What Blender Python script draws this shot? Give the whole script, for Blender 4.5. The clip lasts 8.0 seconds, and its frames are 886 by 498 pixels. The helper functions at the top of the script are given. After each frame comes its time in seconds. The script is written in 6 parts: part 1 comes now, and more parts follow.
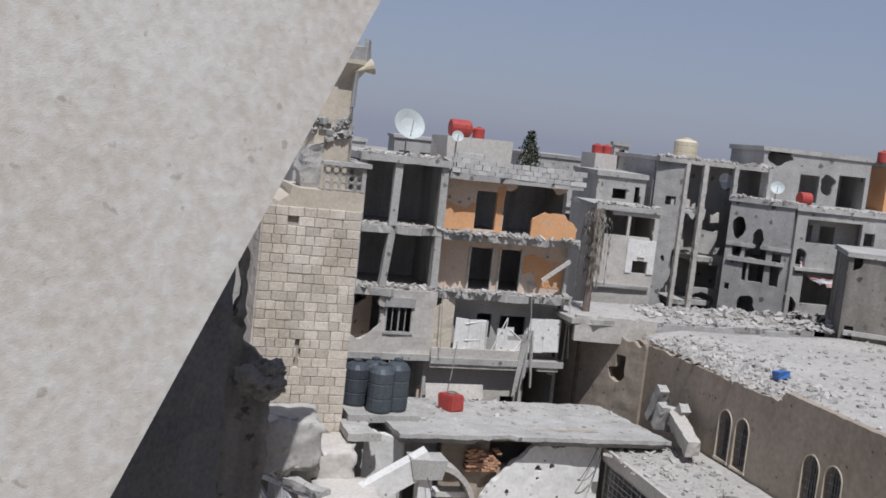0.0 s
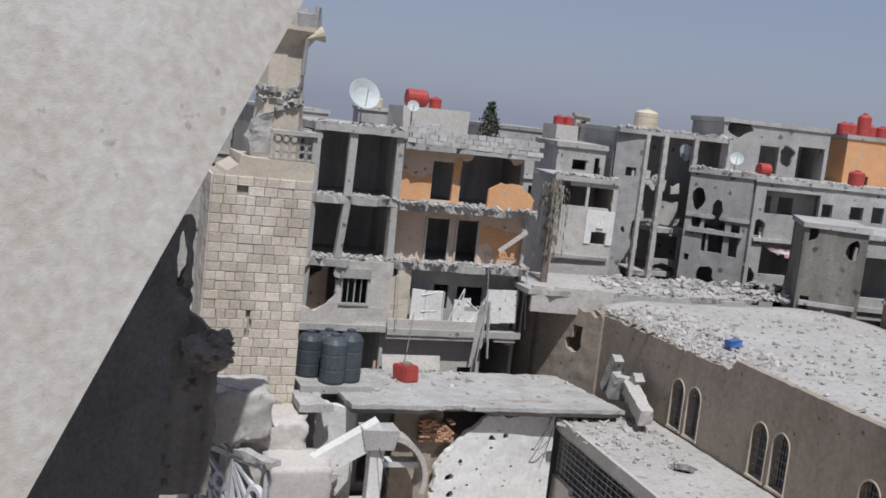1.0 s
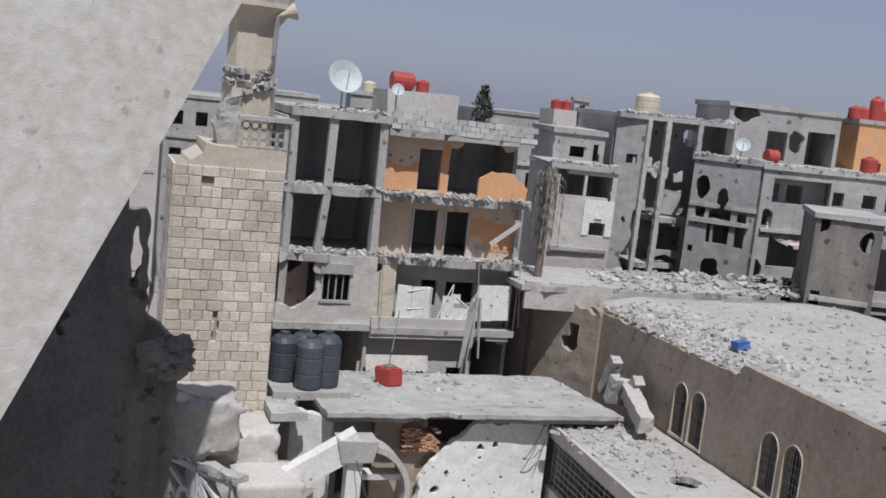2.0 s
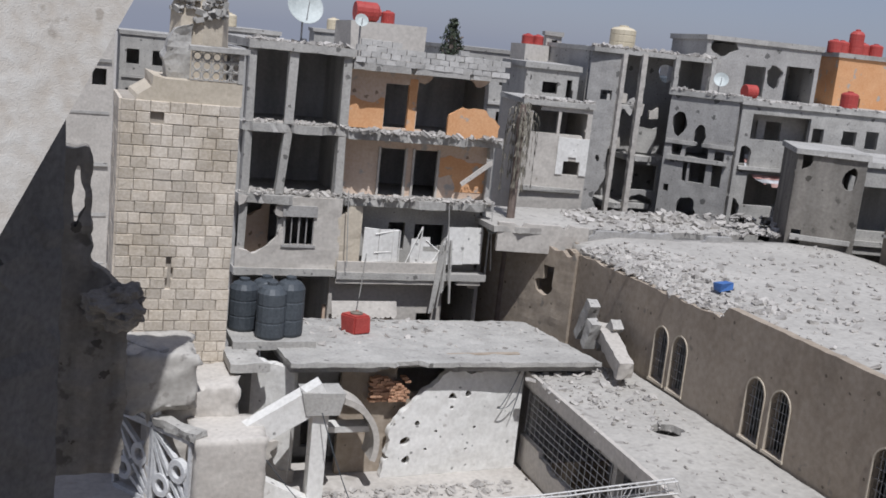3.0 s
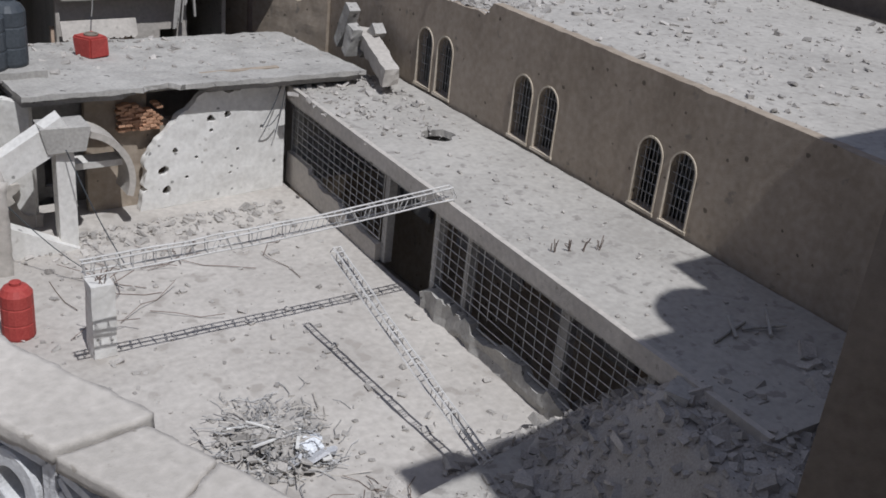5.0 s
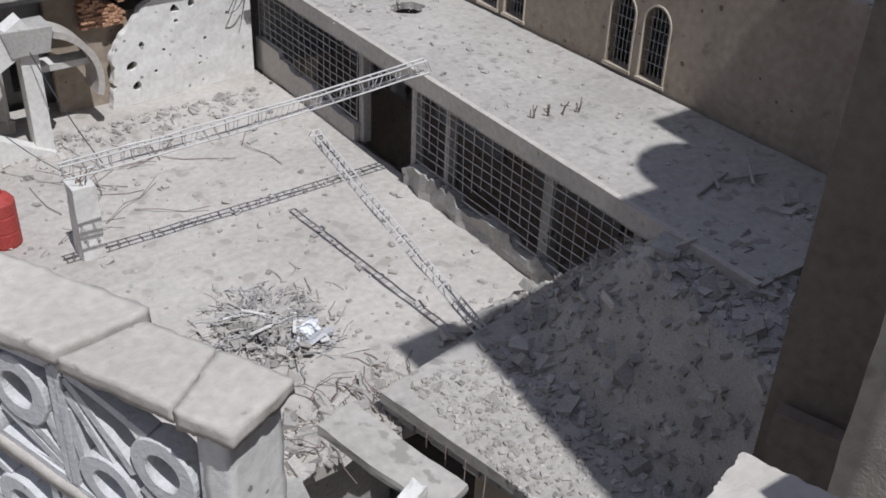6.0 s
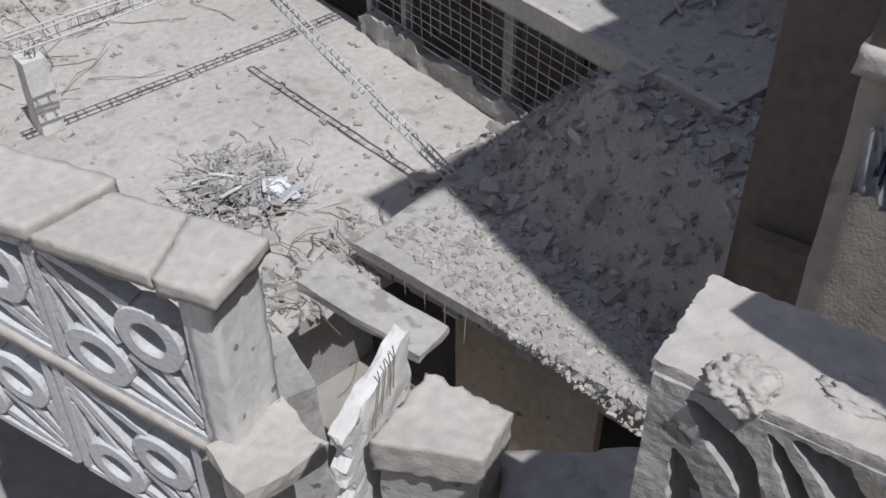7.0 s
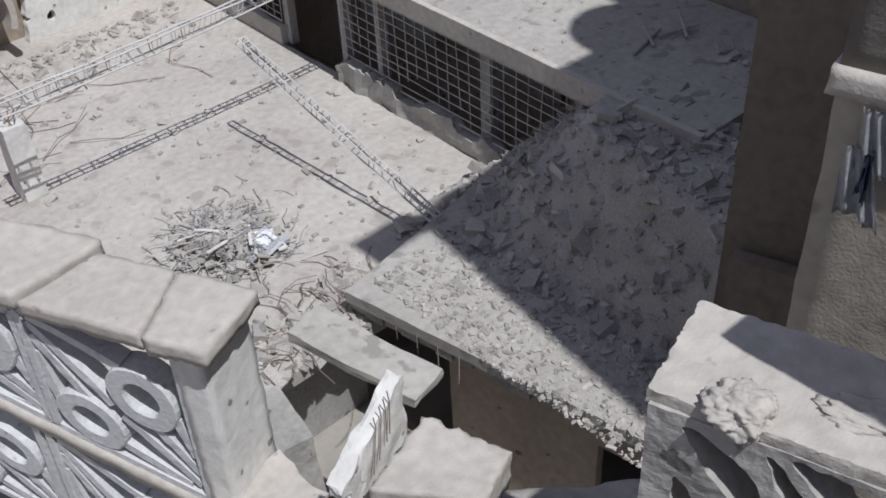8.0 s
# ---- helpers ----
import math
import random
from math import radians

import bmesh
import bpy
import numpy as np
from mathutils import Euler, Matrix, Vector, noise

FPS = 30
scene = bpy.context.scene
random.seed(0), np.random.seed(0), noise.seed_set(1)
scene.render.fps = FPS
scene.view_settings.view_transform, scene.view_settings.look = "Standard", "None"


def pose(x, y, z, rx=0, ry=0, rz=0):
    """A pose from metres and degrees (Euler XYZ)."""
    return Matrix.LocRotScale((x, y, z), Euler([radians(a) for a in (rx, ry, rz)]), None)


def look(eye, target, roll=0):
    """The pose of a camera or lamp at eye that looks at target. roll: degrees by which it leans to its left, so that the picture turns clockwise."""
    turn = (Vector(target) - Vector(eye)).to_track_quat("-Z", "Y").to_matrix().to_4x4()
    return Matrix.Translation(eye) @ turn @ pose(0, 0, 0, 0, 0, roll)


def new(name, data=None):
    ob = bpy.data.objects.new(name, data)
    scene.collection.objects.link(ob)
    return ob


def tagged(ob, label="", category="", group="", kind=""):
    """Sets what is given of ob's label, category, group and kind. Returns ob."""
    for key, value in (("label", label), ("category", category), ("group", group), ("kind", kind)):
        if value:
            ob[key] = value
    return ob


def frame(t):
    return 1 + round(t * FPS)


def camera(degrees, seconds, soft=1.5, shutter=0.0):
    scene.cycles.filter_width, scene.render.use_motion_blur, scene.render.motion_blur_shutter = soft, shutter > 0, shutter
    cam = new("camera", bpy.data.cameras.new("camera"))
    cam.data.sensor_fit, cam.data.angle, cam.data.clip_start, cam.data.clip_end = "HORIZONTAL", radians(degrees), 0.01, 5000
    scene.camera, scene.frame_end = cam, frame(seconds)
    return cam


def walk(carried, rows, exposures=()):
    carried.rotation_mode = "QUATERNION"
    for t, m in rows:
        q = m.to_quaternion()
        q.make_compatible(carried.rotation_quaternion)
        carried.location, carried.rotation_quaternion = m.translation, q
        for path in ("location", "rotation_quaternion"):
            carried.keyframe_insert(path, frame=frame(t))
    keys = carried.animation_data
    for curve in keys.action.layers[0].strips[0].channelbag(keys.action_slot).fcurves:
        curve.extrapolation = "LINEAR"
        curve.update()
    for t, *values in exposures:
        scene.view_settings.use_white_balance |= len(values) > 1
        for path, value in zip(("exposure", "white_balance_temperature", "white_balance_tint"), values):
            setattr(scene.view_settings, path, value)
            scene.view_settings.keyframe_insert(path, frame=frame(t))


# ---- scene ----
SLAB_TILT = 27.0
cam = camera(45.933, 8.0, 1.7)
PATH = [
    (0.0, pose(-3.868, -6.244, 15.944, 83.554, -6.254, -16.700)),
    (0.5, pose(-3.630, -6.372, 15.914, 82.748, -6.523, -18.105)),
    (1.0, pose(-3.000, -6.295, 15.826, 82.326, -6.268, -18.158)),
    (1.5, pose(-1.976, -5.099, 15.889, 81.803, -6.123, -17.929)),
    (3.0, pose(-0.664, -1.614, 15.365, 78.644, -5.878, -19.783)),
    (3.5, pose(-0.011, -0.878, 15.024, 73.920, -6.839, -23.246)),
    (4.0, pose(0.340, 0.471, 14.957, 68.650, -7.588, -27.260)),
    (4.5, pose(0.035, 0.148, 15.010, 66.411, -7.240, -31.211)),
    (6.0, pose(0.011, 0.035, 14.992, 57.386, -2.158, -36.580)),
    (6.5, pose(0.004, 0.003, 14.999, 53.210, -0.592, -38.340)),
    (7.0, pose(0.006, 0.020, 15.001, 49.088, 0.295, -40.471)),
    (7.5, pose(0.001, 0.003, 14.999, 50.015, 1.936, -41.893)),
    (8.0, pose(0.012, 0.008, 14.999, 51.342, 2.498, -43.097)),
]
walk(cam, PATH, [(0.0, 0.08, 5850, 11), (3.0, 0.09, 5850, 11), (4.5, -0.22, 5850, 11), (6.0, -0.03, 5850, 11), (8.0, -0.05, 5850, 11)])

# ---------- world, sun ----------
SUN_HEAD, SUN_UP = 6.0, 62.0      # degrees: heading of the light from +y towards +x, height of the sun
world = bpy.data.worlds.new("sky")
scene.world = world
world.use_nodes = True
wn = world.node_tree
sky = wn.nodes.new("ShaderNodeTexSky")
sky.sky_type, sky.sun_disc = "NISHITA", False
sky.sun_elevation, sky.sun_rotation = radians(SUN_UP), radians(180 + SUN_HEAD)
sky.air_density, sky.dust_density, sky.ozone_density = 1.0, 1.0, 1.5
wn.nodes["Background"].inputs[1].default_value = 0.080
haze = wn.nodes.new("ShaderNodeMix")          # thin even haze over the whole sky
haze.data_type = "RGBA"
haze.inputs[0].default_value = 0.72
haze.inputs[7].default_value = (3.35, 3.45, 4.3, 1)
wn.links.new(sky.outputs[0], haze.inputs[6])
wn.links.new(haze.outputs[2], wn.nodes["Background"].inputs[0])
lamp = bpy.data.lights.new("sun", "SUN")
lamp.energy, lamp.angle, lamp.color = 3.95, radians(0.55), (1.0, 0.96, 0.9)
sun = new("sun", lamp)
_h, _e = radians(SUN_HEAD), radians(SUN_UP)
sun.matrix_world = look((0, 0, 60), (math.sin(_h) * math.cos(_e), math.cos(_h) * math.cos(_e), 60 - math.sin(_e)))

# ---------- materials ----------
def surface(name, a, b, grain=3.0, rough=0.9, bump=0.3, speck=None, speck_size=9.0, speck_cut=0.62, metal=0.0, island=0.0, shift=0.0, pock=0.0, pock_size=0.2, streak=0.0):
    """A weathered surface: two tones mixed at two scales, darker or lighter specks, fine relief."""
    m = bpy.data.materials.new(name)
    m.use_nodes = True
    nt, ns = m.node_tree, m.node_tree.nodes
    bs = ns["Principled BSDF"]
    co = ns.new("ShaderNodeTexCoord")
    big, fine = ns.new("ShaderNodeTexNoise"), ns.new("ShaderNodeTexNoise")
    big.inputs["Scale"].default_value, big.inputs["Detail"].default_value = grain * 0.22, 6
    fine.inputs["Scale"].default_value, fine.inputs["Detail"].default_value = grain * 4.0, 8
    geo = ns.new("ShaderNodeNewGeometry")
    for n in (big, fine):
        nt.links.new(geo.outputs["Position"], n.inputs["Vector"])
    add = ns.new("ShaderNodeMath")
    add.operation = "MULTIPLY_ADD"
    add.inputs[1].default_value = 0.6
    nt.links.new(fine.outputs[0], add.inputs[0])
    half = ns.new("ShaderNodeMath")
    half.operation = "MULTIPLY"
    half.inputs[1].default_value = 0.6
    nt.links.new(big.outputs[0], half.inputs[0])
    nt.links.new(half.outputs[0], add.inputs[2])
    ramp = ns.new("ShaderNodeValToRGB")
    ramp.color_ramp.elements[0].position, ramp.color_ramp.elements[1].position = 0.44, 0.76
    ramp.color_ramp.elements[0].color, ramp.color_ramp.elements[1].color = (*a, 1), (*b, 1)
    nt.links.new(add.outputs[0], ramp.inputs[0])
    out = ramp.outputs[0]
    if speck:
        sp = ns.new("ShaderNodeTexNoise")
        sp.inputs["Scale"].default_value, sp.inputs["Detail"].default_value = speck_size * 0.5, 4
        nt.links.new(geo.outputs["Position"], sp.inputs["Vector"])
        r2 = ns.new("ShaderNodeValToRGB")
        r2.color_ramp.elements[0].position, r2.color_ramp.elements[1].position = speck_cut, speck_cut + 0.06
        nt.links.new(sp.outputs[0], r2.inputs[0])
        mx = ns.new("ShaderNodeMix")
        mx.data_type = "RGBA"
        nt.links.new(r2.outputs[0], mx.inputs[0])
        nt.links.new(out, mx.inputs[6])
        mx.inputs[7].default_value = (*speck, 1)
        out = mx.outputs[2]
    if pock:                                  # scattered shrapnel pits with darker, uneven hollows
        vo = ns.new("ShaderNodeTexVoronoi")
        vo.inputs["Scale"].default_value = pock
        warp = ns.new("ShaderNodeMath")
        warp.operation = "MULTIPLY_ADD"
        warp.inputs[1].default_value = 0.35
        nt.links.new(geo.outputs["Position"], vo.inputs["Vector"])
        nt.links.new(fine.outputs[0], warp.inputs[0])
        nt.links.new(vo.outputs["Distance"], warp.inputs[2])
        sep = ns.new("ShaderNodeSeparateColor")
        nt.links.new(vo.outputs["Color"], sep.inputs[0])
        lim = ns.new("ShaderNodeMath")
        lim.operation = "MULTIPLY_ADD"
        lim.inputs[1].default_value, lim.inputs[2].default_value = pock_size, 0.175
        nt.links.new(sep.outputs[0], lim.inputs[0])
        pit = ns.new("ShaderNodeMath")
        pit.operation = "LESS_THAN"
        nt.links.new(warp.outputs[0], pit.inputs[0])
        nt.links.new(lim.outputs[0], pit.inputs[1])
        mp = ns.new("ShaderNodeMix")
        mp.data_type = "RGBA"
        nt.links.new(pit.outputs[0], mp.inputs[0])
        nt.links.new(out, mp.inputs[6])
        mp.inputs[7].default_value = (*[c * 0.5 for c in a], 1)
        out = mp.outputs[2]
    if streak:                                # rain streaks running down the face
        st = ns.new("ShaderNodeTexNoise")
        st.inputs["Scale"].default_value, st.inputs["Detail"].default_value = 1.0, 5
        mpg = ns.new("ShaderNodeMapping")
        mpg.inputs["Scale"].default_value = (1.3, 1.3, 0.14)
        nt.links.new(geo.outputs["Position"], mpg.inputs["Vector"])
        nt.links.new(mpg.outputs[0], st.inputs["Vector"])
        r3 = ns.new("ShaderNodeValToRGB")
        r3.color_ramp.elements[0].position, r3.color_ramp.elements[1].position = 0.42, 0.66
        r3.color_ramp.elements[0].color, r3.color_ramp.elements[1].color = (1, 1, 1, 1), (1 - streak, 1 - streak, 1 - streak, 1)
        nt.links.new(st.outputs[0], r3.inputs[0])
        ms = ns.new("ShaderNodeMix")
        ms.data_type, ms.blend_type = "RGBA", "MULTIPLY"
        ms.inputs[0].default_value = 1.0
        nt.links.new(out, ms.inputs[6])
        nt.links.new(r3.outputs[0], ms.inputs[7])
        out = ms.outputs[2]
    if island or shift:
        rnd = geo.outputs["Random Per Island"] if island else ns.new("ShaderNodeObjectInfo").outputs["Random"]
        hs = ns.new("ShaderNodeHueSaturation")
        mr = ns.new("ShaderNodeMapRange")
        k = island or shift
        mr.inputs[3].default_value, mr.inputs[4].default_value = 1 - k, 1 + k
        nt.links.new(rnd, mr.inputs[0])
        nt.links.new(mr.outputs[0], hs.inputs["Value"])
        nt.links.new(out, hs.inputs["Color"])
        out = hs.outputs[0]
    nt.links.new(out, bs.inputs["Base Color"])
    bs.inputs["Roughness"].default_value, bs.inputs["Metallic"].default_value = rough, metal
    bs.inputs["Specular IOR Level"].default_value = 0.25
    if bump:
        bp = ns.new("ShaderNodeBump")
        bp.inputs["Strength"].default_value, bp.inputs["Distance"].default_value = bump, 0.06
        nt.links.new(add.outputs[0], bp.inputs["Height"])
        micro = ns.new("ShaderNodeTexNoise")      # sandy grain seen from close by
        micro.inputs["Scale"].default_value, micro.inputs["Detail"].default_value = 34.0, 5
        nt.links.new(geo.outputs["Position"], micro.inputs["Vector"])
        bp2 = ns.new("ShaderNodeBump")
        bp2.inputs["Strength"].default_value, bp2.inputs["Distance"].default_value = min(1.0, bump * 1.6), 0.014
        nt.links.new(micro.outputs[0], bp2.inputs["Height"])
        nt.links.new(bp.outputs[0], bp2.inputs["Normal"])
        nt.links.new(bp2.outputs[0], bs.inputs["Normal"])
    return m


CONCRETE = surface("grey_concrete", (0.33, 0.315, 0.29), (0.47, 0.45, 0.415), 2.5, speck=(0.2, 0.19, 0.18), speck_cut=0.66, pock=1.7, streak=0.15)
DARK_CONCRETE = surface("dark_concrete", (0.29, 0.278, 0.262), (0.41, 0.393, 0.37), 2.5, speck=(0.2, 0.19, 0.18), speck_cut=0.66, pock=1.3, pock_size=0.24, streak=0.15)
PALE = surface("pale_concrete", (0.40, 0.37, 0.33), (0.54, 0.50, 0.45), 1.6, speck=(0.32, 0.29, 0.25), speck_cut=0.68)
SLAB = surface("stained_slab", (0.43, 0.375, 0.31), (0.56, 0.53, 0.48), 0.7, bump=0.8, speck=(0.36, 0.32, 0.27), speck_size=3.5, speck_cut=0.66)
CAST = surface("pale_cast_stone", (0.50, 0.495, 0.49), (0.64, 0.635, 0.63), 3.0, bump=0.4, speck=(0.40, 0.39, 0.38), speck_size=7, speck_cut=0.66)
DUST = surface("dusty_roof", (0.33, 0.31, 0.28), (0.45, 0.425, 0.385), 1.4, speck=(0.29, 0.27, 0.245), speck_size=5, speck_cut=0.6)
YARD = surface("dusty_paving", (0.38, 0.35, 0.315), (0.52, 0.485, 0.44), 1.2, speck=(0.355, 0.325, 0.29), speck_size=2.4, speck_cut=0.6)
BLOCK = surface("concrete_block", (0.27, 0.26, 0.245), (0.38, 0.365, 0.345), 4.0, shift=0.13)
STONE = surface("limestone", (0.45, 0.385, 0.30), (0.64, 0.575, 0.49), 3.0, shift=0.17, bump=0.6)
MORTAR = surface("lime_mortar", (0.30, 0.265, 0.22), (0.40, 0.36, 0.31), 5.0)
STONE_PLAIN = surface("smooth_limestone", (0.46, 0.40, 0.31), (0.58, 0.51, 0.41), 2.0)
RENDER_BROWN = surface("brown_render", (0.29, 0.238, 0.182), (0.40, 0.338, 0.27), 1.2, speck=(0.23, 0.2, 0.165), speck_size=3, speck_cut=0.66, pock=1.8, pock_size=0.13, streak=0.12)
ORANGE = surface("orange_paint", (0.58, 0.29, 0.13), (0.66, 0.38, 0.2), 3.0, speck=(0.40, 0.35, 0.30), speck_size=4, speck_cut=0.63)
PEACH = surface("peach_paint", (0.55, 0.40, 0.29), (0.64, 0.52, 0.42), 2.0, speck=(0.4, 0.37, 0.34), speck_size=3, speck_cut=0.6, pock=1.8)
WHITE = surface("white_plaster", (0.58, 0.56, 0.52), (0.76, 0.74, 0.70), 1.6, speck=(0.45, 0.42, 0.38), speck_size=4, speck_cut=0.66, pock=2.4, pock_size=0.17)
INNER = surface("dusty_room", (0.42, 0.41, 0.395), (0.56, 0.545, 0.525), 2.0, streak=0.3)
# near-black tone that puts deep shade into the wall colour
SHADE_DARK = surface("shade_dark_wall", (0.11, 0.106, 0.103), (0.18, 0.174, 0.168), 1.5)
RUBBLE = surface("rubble", (0.30, 0.28, 0.255), (0.46, 0.43, 0.395), 5.0, island=0.22)
PALE_BLOCK = surface("pale_block", (0.40, 0.385, 0.36), (0.52, 0.50, 0.47), 4.0, shift=0.12)
# brown render darkened in colour to stand for deep shade
SHADE_BROWN = surface("shade_brown_render", (0.155, 0.128, 0.102), (0.225, 0.19, 0.155), 1.2)
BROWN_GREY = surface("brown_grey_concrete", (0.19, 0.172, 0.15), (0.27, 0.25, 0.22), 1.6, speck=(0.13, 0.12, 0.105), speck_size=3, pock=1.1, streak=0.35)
EARTH = surface("dusty_ground", (0.27, 0.25, 0.225), (0.36, 0.335, 0.30), 0.6, bump=0.4)
RUST = surface("rusty_steel", (0.16, 0.12, 0.10), (0.27, 0.22, 0.19), 9.0, rough=0.7, metal=0.3)
STEEL = surface("grey_steel", (0.28, 0.275, 0.27), (0.42, 0.41, 0.40), 6.0, rough=0.55, metal=0.4)
RED = surface("red_tank", (0.33, 0.045, 0.04), (0.44, 0.085, 0.07), 4.0, rough=0.55, bump=0.08)
BLACK = surface("black_plastic", (0.045, 0.052, 0.06), (0.085, 0.095, 0.105), 3.0, rough=0.5, bump=0.05)
CREAM = surface("cream_tank", (0.5, 0.43, 0.30), (0.6, 0.53, 0.4), 3.0, rough=0.6, bump=0.05)
BLUE = surface("blue_plastic", (0.05, 0.13, 0.36), (0.10, 0.2, 0.45), 4.0, rough=0.5)
BRICK = surface("red_brick", (0.36, 0.19, 0.11), (0.50, 0.31, 0.20), 5.0, shift=0.2)
LEAF = surface("dusty_leaf", (0.045, 0.055, 0.035), (0.09, 0.10, 0.07), 6.0, island=0.3)
CLOTH = surface("faded_cloth", (0.44, 0.44, 0.45), (0.62, 0.62, 0.63), 5.0, rough=0.95, bump=0.1)
PALE_STEEL = surface("dusty_steel", (0.48, 0.465, 0.44), (0.66, 0.64, 0.61), 6.0, rough=0.7, metal=0.15)
STAIR_RENDER = surface("tan_grey_render", (0.34, 0.305, 0.26), (0.46, 0.42, 0.365), 1.4, speck=(0.26, 0.235, 0.2), speck_size=3, streak=0.2)
WHITE_PLASTIC = surface("white_plastic", (0.66, 0.68, 0.71), (0.78, 0.79, 0.81), 5.0, rough=0.5, bump=0.2)
BLUE_CLOTH = surface("navy_cloth", (0.05, 0.06, 0.12), (0.09, 0.10, 0.17), 5.0)
DRY_LEAF = surface("dead_palm_frond", (0.17, 0.155, 0.12), (0.27, 0.245, 0.2), 6.0, island=0.25)
STRIPE = surface("striped_awning", (0.50, 0.22, 0.19), (0.60, 0.45, 0.40), 7.0)

# ---------- mesh helpers ----------
def obj(name, bm, material, smooth=False):
    me = bpy.data.meshes.new(name)
    bm.normal_update()
    bm.to_mesh(me)
    bm.free()
    for f in me.polygons:
        f.use_smooth = smooth
    me.materials.append(material)
    return new(name, me)


def part(name, bm, material, parent, label="", smooth=False):
    ob = obj(name, bm, material, smooth)
    ob.parent = parent
    if label:
        ob["label"] = label
    return ob


def thing(name, label, category, at=(0, 0, 0), group="", kind=""):
    """An Empty at the base of a thing; its parts are built in world places and shifted back by `at`."""
    e = new(name)
    e.empty_display_size = 0.2
    return tagged(e, label, category, group, kind)


def box(bm, x0, y0, z0, x1, y1, z1, m=None, jit=0.0):
    vs = [bm.verts.new((x, y, z)) for x in (x0, x1) for y in (y0, y1) for z in (z0, z1)]
    if jit:
        for v in vs:
            v.co += Vector((random.uniform(-jit, jit), random.uniform(-jit, jit), random.uniform(-jit, jit)))
    if m is not None:
        for v in vs:
            v.co = m @ v.co
    for a, b, c, d in ((0, 1, 3, 2), (4, 6, 7, 5), (0, 4, 5, 1), (2, 3, 7, 6), (0, 2, 6, 4), (1, 5, 7, 3)):
        bm.faces.new((vs[a], vs[b], vs[c], vs[d]))
    return vs


def bars(bm, a, b, r, sides=6):
    """A round bar from a to b."""
    a, b = Vector(a), Vector(b)
    q = (b - a).to_track_quat("Z", "Y").to_matrix()
    ra, rb = [], []
    for k in range(sides):
        w = 2 * math.pi * k / sides
        o = q @ Vector((math.cos(w) * r, math.sin(w) * r, 0))
        ra.append(bm.verts.new(a + o))
        rb.append(bm.verts.new(b + o))
    for k in range(sides):
        n = (k + 1) % sides
        bm.faces.new((ra[k], ra[n], rb[n], rb[k]))
    bm.faces.new(list(reversed(ra)))
    bm.faces.new(rb)


def lathe(bm, prof, at=(0, 0, 0), sides=20, m=None):
    """A turned shape: prof is a list of (radius, height)."""
    rings = []
    for r, z in prof:
        ring = []
        for k in range(sides):
            w = 2 * math.pi * k / sides
            p = Vector((math.cos(w) * r, math.sin(w) * r, z))
            if m is not None:
                p = m @ p
            ring.append(bm.verts.new(p + Vector(at)))
        rings.append(ring)
    for a, b in zip(rings[:-1], rings[1:]):
        for k in range(sides):
            n = (k + 1) % sides
            bm.faces.new((a[k], a[n], b[n], b[k]))
    bm.faces.new(list(reversed(rings[0])))
    bm.faces.new(rings[-1])


def cuts(lo, hi, step, extra):
    n = max(1, round((hi - lo) / step))
    vals = sorted({round(lo + (hi - lo) * k / n, 4) for k in range(n + 1)} | {round(e, 4) for e in extra if lo < e < hi})
    keep = [vals[0]]
    fixed = {round(e, 4) for e in extra} | {round(lo, 4), round(hi, 4)}
    for v in vals[1:]:
        if v - keep[-1] < step * 0.35:
            if v in fixed and keep[-1] not in fixed:
                keep[-1] = v
                continue
            if v not in fixed:
                continue
        keep.append(v)
    return keep


